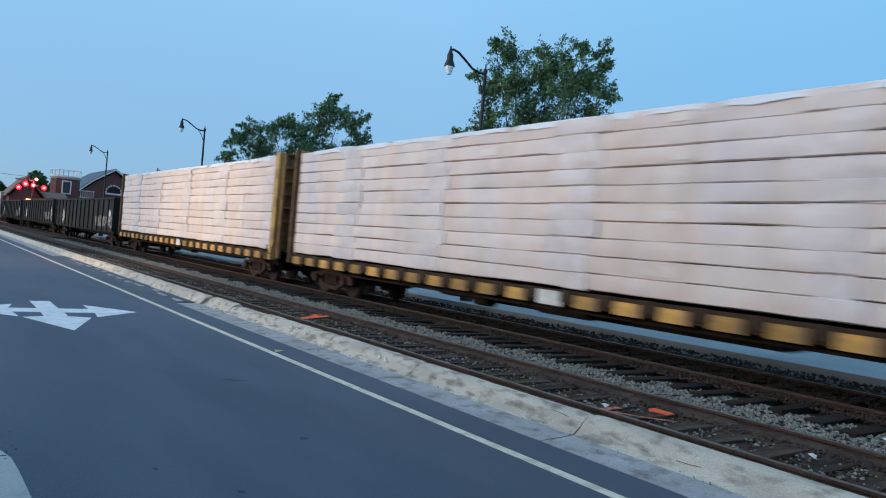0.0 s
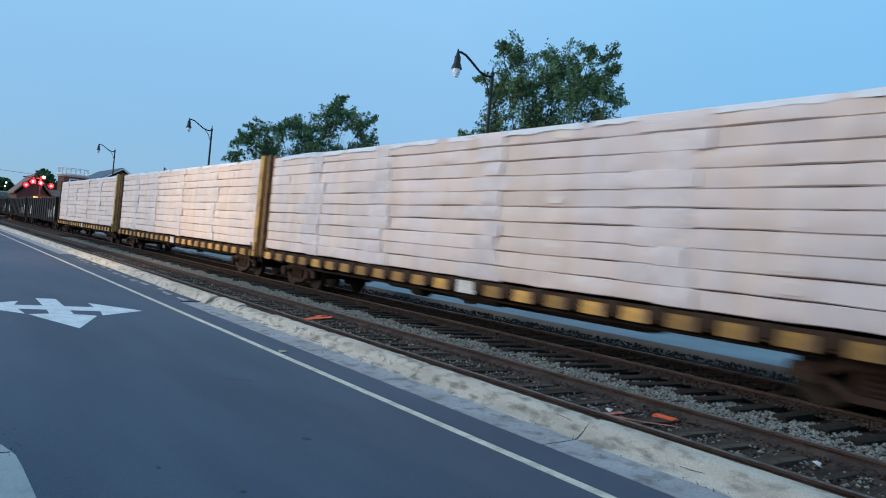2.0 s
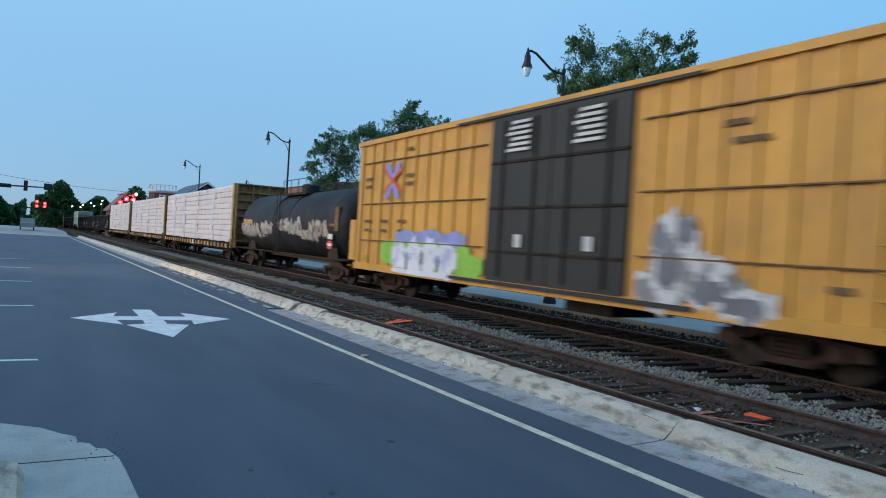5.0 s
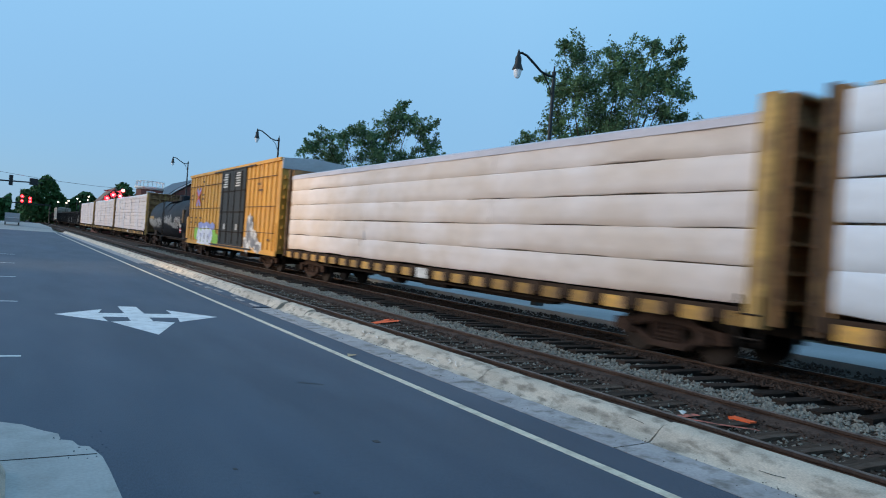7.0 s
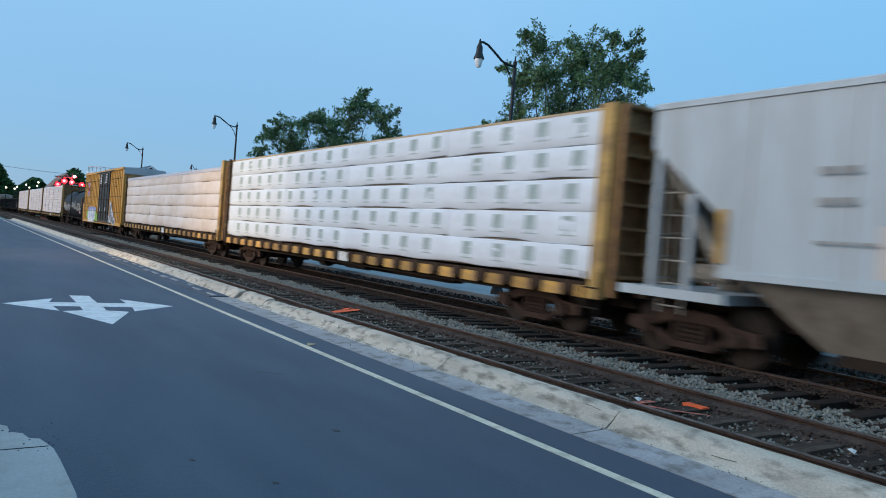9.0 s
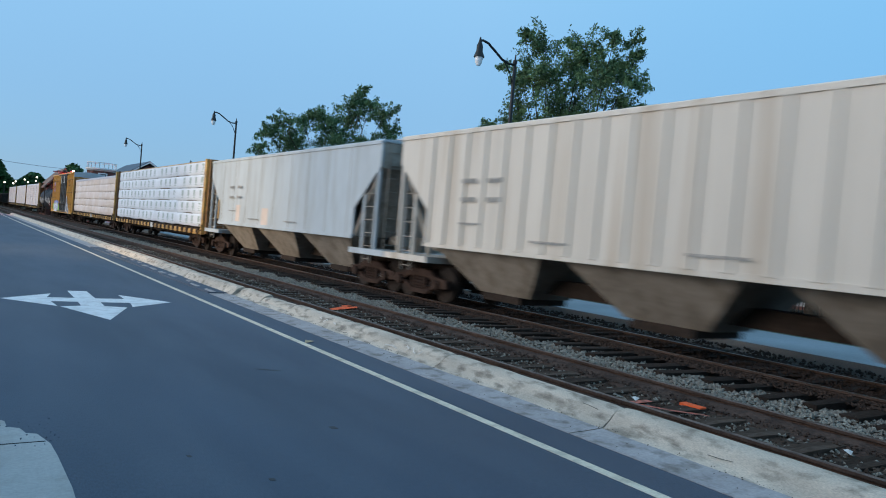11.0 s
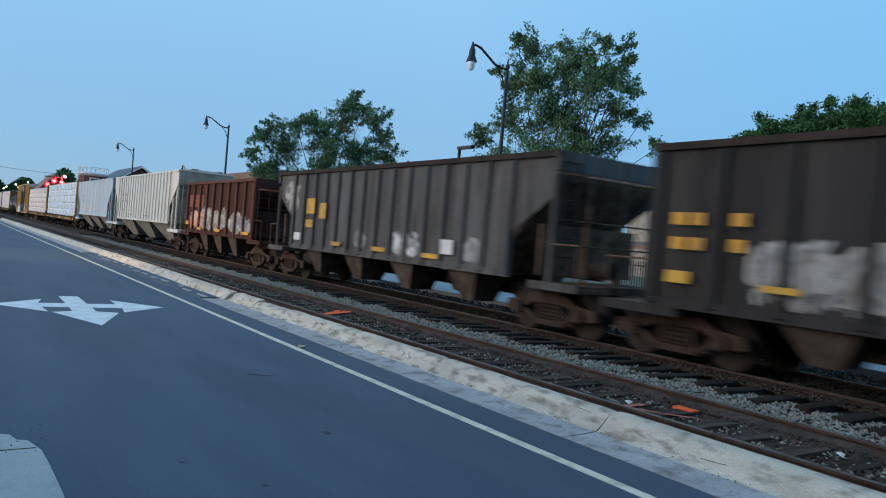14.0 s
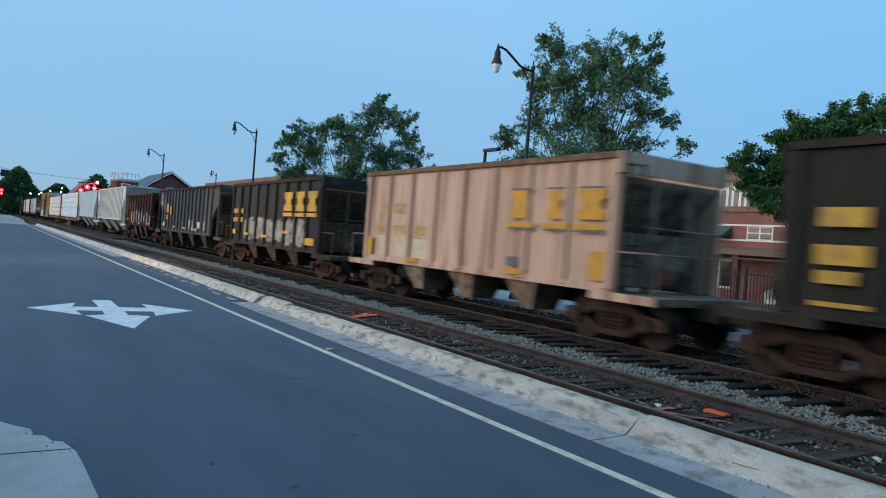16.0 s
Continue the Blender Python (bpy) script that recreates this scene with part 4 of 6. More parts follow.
    for za, zb2, m2, lb in ((1.30, 1.40, MARK_R, "red placard stripe"), (1.40, 1.50, MARK_W, "white placard stripe"), (1.50, 1.60, MARK_R, "red placard stripe"), (1.66, 1.86, MARK_W, "pale placard")):
        part("placard", Shape().box(-1.484, -1.47, -6.55, -6.1, za, zb2), m2, car, lb)
    ends(car, h + 0.35, 2.0)
    return car


def boxcar():
    car = thing("boxcar", "tall yellow boxcar with black double doors and graffiti", "railway car", "freight train")
    h, zt, zb = 9.30, 5.02, 0.72
    part("body", Shape().box(-1.44, 1.44, -h, h, zb + 0.12, zt), BOX_YELLOW, car, "yellow steel body")
    part("side_sill", Shape().box(-1.50, -1.44, -h, h, zb, zb + 0.22), BOX_YELLOW, car)
    part("side_sill", Shape().box(1.44, 1.50, -h, h, zb, zb + 0.22), BOX_YELLOW, car)
    part("roof", Shape().prism_y([(-1.45, zt), (-1.45, zt + 0.03), (0, zt + 0.14), (1.45, zt + 0.03), (1.45, zt)], -h - 0.02, h + 0.02), ROOF_GREY, car, "pale galvanised roof")
    rib = cached("boxrib", lambda: Shape().box(-0.05, 0, -0.05, 0.05, zb + 0.22, zt - 0.08).mesh("side_post", BOX_YELLOW))
    ys = [8.95 - i * 0.78 for i in range(10)] + [-4.6 - i * 0.68 for i in range(7)]
    for y in ys:
        if not (-3.95 < y < 0.95):
            part("side_post", rib, BOX_YELLOW, car, at=(-1.44, y, 0))
    # brown strips paint the shadow along the side's horizontal seams
    for z in (4.30, 2.93, 1.72):
        for a, b in ((1.2, 8.8), (-8.8, -4.2)):
            part("side_band", Shape().box(-1.515, -1.44, a, b, z - 0.020, z + 0.010), CB_BROWN, car, "horizontal seam, its shadow painted as a brown band")
    part("top_chord", Shape().box(-1.53, -1.44, -h, h, zt - 0.10, zt + 0.05), BOX_YELLOW, car)
    for k2, (a, b) in enumerate(((-1.48, 0.92), (-3.92, -1.52))):
        d = part("door", Shape().box(-1.52, -1.44, a, b, zb + 0.2, zt - 0.12), BLACK_PAINT, car, "black plug door with latch rods")
        for z in (1.6, 2.65, 3.75):
            part("cross_bar", Shape().box(-1.56, -1.52, a + 0.05, b - 0.05, z, z + 0.06), STEEL_DK, d)
        for y in (a + 0.55, b - 0.6):
            part("latch_rod", Shape().cyl((-1.565, y, zb + 0.3), (-1.565, y, zt - 0.25), 0.025, 6), STEEL_DK, d)
        for i in range(6):
            part("stencil", Shape().box(-1.592, -1.585, a + 0.75, b - 0.75 - 0.1 * (i % 3), 4.0 + i * 0.13, 4.07 + i * 0.13), MARK_W, d, "pale stencil bar")
        part("stencil", Shape().box(-1.572, -1.565, a + 0.9, a + 1.15, 1.75, 2.05), MARK_W, d, "pale stencil panel")
    part("door_track", Shape().box(-1.58, -1.50, -5.6, 2.6, zb + 0.10, zb + 0.18), BLACK_PAINT, car)
    part("door_track", Shape().box(-1.56, -1.50, -5.6, 2.6, zt - 0.12, zt - 0.06), BLACK_PAINT, car)
    # emblem: two crossed bars
    for hw, hh, wd, m2, x, lb in ((0.42, 0.56, 0.30, LOGO_B, -1.512, "pale blue crossed bar emblem"), (0.64, 0.38, 0.22, LOGO_R, -1.520, "red crossed bar emblem")):
        for sg in (-1, 1):
            pr = [(-hw - wd / 2, -hh), (-hw + wd / 2, -hh), (hw + wd / 2, hh), (hw - wd / 2, hh)]
            pr = [(6.5 + sg * y, 3.63 + z) for y, z in pr]
            part("emblem", Shape().prism_x(pr if sg > 0 else pr[::-1], x - 0.002 * sg, x - 0.002 * sg + 0.004), m2, car, lb)
    for y, z, c in ((8.6, 3.75, 3), (8.6, 3.50, 3), (5.6, 3.75, 3), (5.6, 3.50, 3), (8.5, 2.35, 3), (7.2, 2.35, 3), (6.0, 2.35, 3), (8.5, 2.05, 3), (7.2, 2.05, 2), (6.0, 2.05, 3), (-6.2, 3.7, 4), (5.6, 4.55, 2), (-6.0, 4.0, 3), (-8.0, 1.4, 2)):
        part("stencil", Shape().box(-1.503, -1.497, y - c * 0.17, y, z - 0.05, z + 0.05), CB_BROWN, car, "small dark stencil bar")
    part("stencil", Shape().box(-1.513, -1.507, 8.1, 8.6, 1.02, 1.20), MARK_Y, car, "yellow reflective strip")
    tags(car, TAG_G, [(4.4, 1.38, 2.7, 0.66), (1.75, 1.20, 0.7, 0.5)], "bright green graffiti background", 5, -1.504)
    tags(car, TAG_B, [(5.3, 1.88, 0.8, 0.24), (3.9, 1.92, 0.75, 0.26), (2.6, 1.86, 0.7, 0.26)], "pale blue graffiti letters", 6, -1.509)
    tags(car, TAG_WB, [(5.7, 1.28, 0.55, 0.60), (4.75, 1.34, 0.52, 0.64), (3.8, 1.34, 0.55, 0.64), (2.85, 1.28, 0.55, 0.6), (4.2, 0.84, 2.0, 0.12)], "white graffiti letters", 7, -1.514)
    tags(car, TAG_D, [(4.27, 1.25, 0.10, 0.35), (3.3, 1.15, 0.09, 0.30), (5.22, 1.15, 0.07, 0.35)], "dark graffiti gaps", 8, -1.519)
    tags(car, TAG_W, [(-5.1, 1.85, 0.55, 0.95), (-5.8, 1.35, 0.6, 0.6), (-4.8, 1.15, 0.6, 0.55), (-6.6, 1.05, 0.6, 0.42)], "white graffiti letters", 9, -1.504)
    tags(car, TAG_D, [(-5.0, 1.55, 0.25, 0.5), (-5.35, 2.2, 0.2, 0.35), (-5.9, 1.2, 0.35, 0.3), (-6.6, 1.0, 0.4, 0.22), (-4.75, 2.1, 0.15, 0.35)], "dark grey graffiti letters", 10, -1.509)
    for s in (-1, 1):
        er = Shape()
        for i in range(8):
            z = 1.05 + i * 0.44
            ya, yb = sorted((s * h, s * (h + 0.09)))
            er.box(-1.3, 1.3, ya, yb, z, z + 0.16)
        part("end_rib", er, BOX_YELLOW, car, "corrugated end")
        ya, yb = sorted((s * h, s * (h + 0.10)))
        part("end_cap", Shape().box(-1.44, 1.44, ya, yb, 4.58, zt + 0.04), ROOF_GREY, car, "pale grey top panel of the end")
    part("platform_rail", Shape().box(-1.47, -1.41, h, h + 0.5, 1.0, 2.4).box(-1.47, -1.0, h + 0.42, h + 0.5, 0.75, 0.82), BOX_YELLOW, car, "yellow corner ladder panel")
    ladder(car, -1.49, -h + 0.15, 0.8, 2.2, 0.45, BOX_YELLOW)
    part("underframe", Shape().box(-0.4, 0.4, -h, h, 0.60, 0.86).box(-0.9, 0.9, -3, -1.5, 0.42, 0.72), STEEL_DK, car)
    ends(car, h + 0.1, 2.3)
    return car


def covered_hopper(L, body, bay, ribs, label, zt=4.28):
    car = thing("covered_hopper", label, "railway car", "freight train")
    h = L / 2
    zb = 1.48
    outline = [(-h, zt), (h, zt), (h, 3.55), (h - 1.45, 2.35), (h - 1.45, zb), (-h + 1.45, zb), (-h + 1.45, 2.35), (-h, 3.55)]
    for s in (-1, 1):
        x0, x1 = sorted((s * 1.42, s * 1.47))
        part("side_sheet", Shape().prism_x(outline[::-1], x0, x1), body, car)
        x0, x1 = sorted((s * 1.47, s * 1.50))
        part("side_chord", Shape().box(x0, x1, -h + 1.45, h - 1.45, zb - 0.06, zb + 0.06), body, car)
        part("top_chord", Shape().box(x0, x1, -h, h, zt - 0.09, zt), body, car)
    if ribs:
        post = Shape().prism_y([(0, zb), (-0.055, zb + 0.04), (-0.055, zt - 0.05), (0, zt - 0.05)], -0.06, 0.06).mesh("side_post", body)
        n = ribs
        for i in range(n):
            y = -h + 1.6 + (2 * h - 3.2) * i / (n - 1)
            part("side_post", post, body, car, at=(-1.47, y, 0))
    else:
        for i in range(9):
            y = -h + 1.9 + i * (2 * h - 3.8) / 8
            part("weld_seam", Shape().box(-1.474, -1.468, y - 0.01, y + 0.01, zb, zt), bay, car, "faint vertical weld line")
    part("roof", Shape().prism_y([(-1.5, zt - 0.03), (-1.45, zt + 0.03), (-0.6, zt + 0.09), (0.6, zt + 0.09), (1.45, zt + 0.03), (1.5, zt - 0.03)], -h - 0.03, h + 0.03), body, car, "low arched roof")
    part("hatch_trough", Shape().box(-0.35, 0.35, -h + 0.6, h - 0.6, zt + 0.08, zt + 0.15), body, car, "long roof hatch")
    for s in (-1, 1):
        part("running_board", Shape().box(min(s * 0.5, s * 0.85), max(s * 0.5, s * 0.85), -h - 0.1, h + 0.1, zt + 0.10, zt + 0.13), ROOF_GREY, car, "roof walkway grating")
    # discharge bays: slope sheets that narrow downwards
    nb = 3
    span = (2 * h - 2.9) / nb
    for i in range(nb):
        c = -h + 1.45 + span * (i + 0.5)
        w = span / 2 - 0.30
        ring0 = [(-1.38, c - w, zb), (1.38, c - w, zb), (1.38, c + w, zb), (-1.38, c + w, zb)]
        ring1 = [(-0.62, c - 0.92, 0.46), (0.62, c - 0.92, 0.46), (0.62, c + 0.92, 0.46), (-0.62, c + 0.92, 0.46)]
        part("discharge_bay", Shape().add(ring0 + ring1, [(3, 2, 1, 0), (4, 5, 6, 7), (0, 1, 5, 4), (1, 2, 6, 5), (2, 3, 7, 6), (3, 0, 4, 7)]), bay, car, "tapered discharge bay, grey darkened for shade")
        part("outlet_gate", Shape().box(-0.72, 0.72, c - 0.70, c + 0.70, 0.30, 0.46), STEEL_DK, car)
    part("center_sill", Shape().box(-0.28, 0.28, -h - 0.5, h + 0.5, 0.62, 0.95), STEEL_DK, car)
    for s in (-1, 1):
        y0 = s * (h - 1.4)
        pr = [(y0, 1.5), (s * (h - 0.1), 3.5), (s * (h - 0.1), 3.6), (y0 - s * 0.1, 1.6)]
        sl = pr if s < 0 else pr[::-1]
        part("end_slope", Shape().prism_x(sl, -1.40, 1.40), bay, car, "sloping end sheet, shade put into its grey")
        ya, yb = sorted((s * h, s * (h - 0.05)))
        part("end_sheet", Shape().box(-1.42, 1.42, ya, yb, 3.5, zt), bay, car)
        ya, yb = sorted((s * (h - 1.6), s * (h + 0.55)))
        part("end_platform", Shape().box(-1.47, 1.47, ya, yb, 1.00, 1.16), body, car, "end sill and platform")
        for x in (-1.46, -0.5, 0.42, 1.38):
            for y in (s * (h - 0.12), s * (h - 0.85)) if abs(x) > 1 else (s * (h - 0.12),):
                part("end_post", Shape().box(x, x + 0.08, y - 0.05, y + 0.05, 1.16, 3.9 if abs(y) > h - 0.5 else 2.75), body, car)
        yl = s * (h - 0.55) - 0.23
        ladder(car, -1.42, yl, 0.75, 3.2, 0.46, HOP_GREY)
        ladder(car, -1.2, s * (h + 0.02), 1.2, 4.2, 0.45, HOP_GREY, "x")
        part("brake_cylinder", Shape().cyl((-0.3, s * (h - 0.9), 1.45), (-0.3, s * (h - 0.2), 1.45), 0.17, 10), HOP_GREY, car)
        part("brake_box", Shape().box(0.3, 0.9, min(s * (h - 0.8), s * (h - 0.3)), max(s * (h - 0.8), s * (h - 0.3)), 1.16, 1.6), HOP_GREY, car)
    yl = h - 3.0
    for dy, z, c in ((0, 3.05, 2), (0, 2.62, 2), (-1.0, 3.05, 2), (-1.0, 2.62, 2), (0, 2.05, 3), (-2.6, 1.75, 4), (-6.5, 1.75, 4)):
        for i in range(c):
            y = yl + dy - i * 0.30
            hz = 0.055 if z > 2.4 else 0.025
            part("stencil", Shape().box(-1.530, -1.524, y - 0.2, y, z - hz, z + hz), MARK_G, car, "faded grey stencil bar")
    coupler_half = h + 0.75
    for s in (-1, 1):
        truck(car, s * (h - 0.75))
        coupler(car, s * coupler_half, s)
    return car


def open_hopper(L, m, ribs, label, zt, zb, cut=(), bays=3, over=1.65, chute=CHUTE, rib=None, rim=STEEL_DK, end=HOP_END):
    """An open-top hopper car; cut: the ends whose side sheets are cut away below."""
    car = thing("open_hopper", label, "railway car", "freight train")
    h = L / 2
    rib = rib or m
    out = []
    out += [(-h, zt), (h, zt)]
    out += [(h, zt - 0.75), (h - 1.3, zb + 0.95), (h - 1.3, zb)] if 1 in cut else [(h, zb)]
    out += [(-h + 1.3, zb), (-h + 1.3, zb + 0.95), (-h, zt - 0.75)] if -1 in cut else [(-h, zb)]
    for s in (-1, 1):
        x0, x1 = sorted((s * 1.40, s * 1.45))
        part("side_sheet", Shape().prism_x(out[::-1], x0, x1), m, car)
        x0, x1 = sorted((s * 1.38, s * 1.53))
        part("top_rim", Shape().box(x0, x1, -h - 0.06, h + 0.06, zt - 0.02, zt + 0.10), rim, car, "top rim")
        x0, x1 = sorted((s * 1.45, s * 1.50))
        part("side_sill", Shape().box(x0, x1, -h + (1.3 if -1 in cut else 0), h - (1.3 if 1 in cut else 0), zb - 0.02, zb + 0.14), m, car)
    post = Shape().prism_y([(0, zb), (-0.09, zb + 0.05), (-0.09, zt - 0.06), (0, zt - 0.02)], -0.075, 0.075).mesh("side_post", rib)
    lo, hi = -h + (1.4 if -1 in cut else 0.12), h - (1.4 if 1 in cut else 0.12)
    for i in range(ribs):
        part("side_post", post, rib, car, at=(-1.45, lo + (hi - lo) * i / (ribs - 1), 0))
        if i % 2 == 0:
            part("side_post", post, rib, car, at=(1.54, lo + (hi - lo) * i / (ribs - 1), 0))
    for s in (-1, 1):
        ya, yb = sorted((s * (h - 0.04), s * (h + 0.06)))
        part("end_rim", Shape().box(-1.53, 1.53, ya, yb, zt - 0.30, zt + 0.10), m, car)
        pr = [(s * h, zt - 0.35), (s * (h - 2.1), zb + 0.1), (s * (h - 2.1), zb), (s * (h - 0.05), zt - 0.45)]
        part("end_slope", Shape().prism_x(pr if s > 0 else pr[::-1], -1.40, 1.40), end, car, "grimy sloping end sheet")
        for x in (-1.50, -0.55, 0.47, 1.42):
            part("end_post", Shape().box(x, x + 0.08, s * (h - 0.03) - 0.05, s * (h - 0.03) + 0.05, zb - 0.1, zt - 0.4), m if abs(x) > 1.4 else end, car)
        for z in (zb + 0.75, zb + 1.25):
            part("grab_rail", Shape().cyl((-1.46, s * (h + 0.03), z), (1.46, s * (h + 0.03), z), 0.02, 6), end, car)
        # hood of the hopper's end, hanging behind the rim
        ya, yb = sorted((s * (h - 0.5), s * (h - 0.42)))
        part("cross_brace", Shape().box(-1.39, 1.39, ya, yb, zb + 0.1, zb + 1.15), end, car, "grimy end bulkhead below the slope")
        ya, yb = sorted((s * (h - 0.6), s * (h + over * 0.62)))
        part("end_platform", Shape().box(-1.46, 1.46, ya, yb, zb - 0.16, zb - 0.02), end, car, "end platform")
        part("side_step_sill", Shape().box(-1.49, -1.46, ya, yb, zb - 0.17, zb - 0.01), m, car, "end sill in the car's paint")
        hr = Shape().cyl((-1.44, s * (h + over * 0.6), zb), (-1.44, s * (h + over * 0.6), zb + 0.75), 0.02, 6).cyl((-1.44, s * (h + over * 0.6), zb + 0.75), (-1.44, s * h, zb + 0.75), 0.02, 6)
        part("handrail", hr, end, car)
        ladder(car, -1.38, s * (h + 0.10), zb, zt - 0.1, 0.42, STEEL_DK, "x")
        part("brake_cylinder", Shape().cyl((-0.5, s * (h + 0.2), zb + 0.3), (-0.5, s * (h + 0.75), zb + 0.3), 0.18, 10), STEEL_DK, car)
        truck(car, s * (h - 0.35))
        coupler(car, s * (h + over - 0.15), s)
    part("floor", Shape().box(-1.40, 1.40, -h + 2.1, h - 2.1, zb, zb + 0.05), m, car)
    part("center_sill", Shape().box(-0.28, 0.28, -h - over + 0.2, h + over - 0.2, 0.62, 0.92), STEEL_DK, car)
    span = (2 * h - 3.4) / bays
    for i in range(bays):
        c = -h + 1.7 + span * (i + 0.5)
        w = 0.58
        for s in (-1, 1):
            r0 = [(s * 0.4, c - w, zb), (s * 1.40, c - w, zb), (s * 1.40, c + w, zb), (s * 0.4, c + w, zb)]
            r1 = [(s * 0.5, c - 0.25, 0.38), (s * 1.20, c - 0.25, 0.38), (s * 1.20, c + 0.15, 0.38), (s * 0.5, c + 0.15, 0.38)]
            q = [(3, 2, 1, 0), (4, 5, 6, 7), (0, 1, 5, 4), (1, 2, 6, 5), (2, 3, 7, 6), (3, 0, 4, 7)]
            part("discharge_chute", Shape().add(r0 + r1, q if s > 0 else [t[::-1] for t in q]), chute, car, "tapered discharge chute")
    return car


def gondola(seed):
    car = thing("gondola_car", "grimy black gondola car with ribbed sides", "railway car", "freight train")
    h, zt, zb = 10.9, 2.95, 0.95
    for s in (-1, 1):
        x0, x1 = sorted((s * 1.40, s * 1.45))
        part("side_sheet", Shape().box(x0, x1, -h, h, zb, zt), HOP_BLACK, car)
        x0, x1 = sorted((s * 1.38, s * 1.53))
        part("top_rim", Shape().box(x0, x1, -h, h, zt - 0.02, zt + 0.1), HOP_BLACK, car)
        ya, yb = sorted((s * h, s * (h - 0.08)))
        part("end_sheet", Shape().box(-1.45, 1.45, ya, yb, zb, zt + 0.08), HOP_BLACK, car)
    post = cached("gonpost", lambda: Shape().box(-0.08, 0, -0.07, 0.07, zb, zt).mesh("side_post", HOP_BLACK))
    for i in range(15):
        part("side_post", post, HOP_BLACK, car, at=(-1.45, -h + 0.1 + i * (2 * h - 0.2) / 14, 0))
    part("floor", Shape().box(-1.4, 1.4, -h, h, zb - 0.1, zb), STEEL_DK, car)
    part("underframe", Shape().box(-0.3, 0.3, -h - 0.2, h + 0.2, 0.6, 0.86), STEEL_DK, car)
    tags(car, TAG_W, [(h - 3.5 - seed % 3, 1.7, 0.6, 0.65), (h - 1.6, 1.5, 0.15, 0.6), (-h + 1.2, 1.9, 0.3, 0.5)], "pale graffiti on the black side", seed)
    scrawl(car, TAG_S, -h + 0.6, -h + 5.5, 1.15, 1.9, "grey-green graffiti strokes", seed + 60, 0.05, -1.462)
    ends(car, h + 0.3, 2.4)
    return car


TRAIN = []          # every car and load, with its centre along the train at 8 s
cb0 = centerbeam()
for i, (u, kind) in enumerate(((138.7, "fine"), (114.65, "fine"), (91.4, "fine"), (31.35, "tan"), (7.8, "white"))):
    c = cb0 if i == 0 else copy_thing(cb0, pose(0, 0, 0))
    TRAIN.append((c, u))
    TRAIN.append((bundle_load(kind, 20 + i), u))
TRAIN.append((tank_car(), 71.3))
TRAIN.append((boxcar(), 53.25))
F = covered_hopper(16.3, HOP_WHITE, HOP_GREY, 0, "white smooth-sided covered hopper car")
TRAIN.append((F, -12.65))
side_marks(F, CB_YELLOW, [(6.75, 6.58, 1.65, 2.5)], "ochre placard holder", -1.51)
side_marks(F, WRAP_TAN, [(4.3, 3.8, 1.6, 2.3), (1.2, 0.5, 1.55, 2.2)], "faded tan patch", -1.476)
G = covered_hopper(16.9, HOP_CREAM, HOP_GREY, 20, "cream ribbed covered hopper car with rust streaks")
TRAIN.append((G, -30.4))
H = open_hopper(9.5, HOP_BROWN, 10, "rusty oxide-brown open hopper car with graffiti", 3.46, 1.15, bays=3, over=1.3, rib=HOP_OXIDE, rim=HOP_OXIDE, end=HOP_END_OXIDE)
TRAIN.append((H, -45.75))
side_marks(H, HOP_RED, [(4.5, 2.2, 2.35, 2.95)], "fresh red paint patch", -1.456, "paint_patch")
side_marks(H, MARK_O, [(4.6, 4.15, 1.50, 1.68), (2.6, 2.0, 1.30, 1.42), (-0.1, -0.8, 1.30, 1.42), (-3.6, -4.4, 1.30, 1.42)], "amber reflector strips")
tags(H, TAG_O, [(3.6, 1.75, 0.7, 0.5), (2.8, 1.7, 0.5, 0.45)], "salmon graffiti", 3)
tags(H, TAG_S, [(2.0, 1.85, 0.8, 0.6), (1.2, 1.85, 0.8, 0.6), (0.4, 1.8, 0.9, 0.6), (-0.4, 1.8, 0.8, 0.55), (-2.6, 1.7, 0.8, 0.55), (-3.7, 1.6, 0.6, 0.5)], "silver graffiti", 4)
tags(H, TAG_W, [(3.3, 1.95, 0.3, 0.3), (1.3, 1.9, 0.4, 0.35), (-1.7, 1.7, 0.4, 0.3), (-3.2, 1.55, 0.6, 0.2)], "white graffiti", 5, -1.462)
scrawl(H, TAG_O, 2.2, 4.2, 1.35, 2.2, "white graffiti strokes", 51, 0.05, -1.466)
scrawl(H, TAG_DIM, -0.9, 2.3, 1.35, 2.4, "white graffiti strokes", 52, 0.05, -1.466)
scrawl(H, TAG_D, -4.2, -1.8, 1.3, 2.1, "dark graffiti strokes", 53, 0.04, -1.466)
I = open_hopper(14.4, HOP_DGREY, 15, "weathered dark grey open hopper car", 3.60, 1.08, cut=(-1, 1), bays=4, over=1.2)
TRAIN.append((I, -60.2))
side_marks(I, MARK_Y, [(4.6, 4.0, 2.25, 2.75), (3.6, 3.15, 2.1, 2.6), (4.6, 4.1, 1.8, 2.05), (2.6, 2.0, 1.30, 1.42), (0.0, -0.7, 1.28, 1.40), (-2.6, -3.3, 1.26, 1.38)], "yellow stencil bars")
side_marks(I, MARK_W, [(5.5, 5.0, 1.35, 1.6), (-3.4, -3.9, 1.4, 1.75)], "white stencil panels")
tags(I, TAG_S, [(6.2, 3.0, 0.55, 0.4), (5.9, 2.6, 0.4, 0.4)], "silver graffiti", 6)
tags(I, TAG_DIM, [(0.9, 1.55, 0.35, 0.35), (-1.6, 1.5, 0.6, 0.38), (-4.6, 1.55, 0.4, 0.35)], "white graffiti", 7)
scrawl(I, TAG_W, -2.2, -1.0, 1.2, 1.9, "white graffiti strokes", 71, 0.04, -1.466)
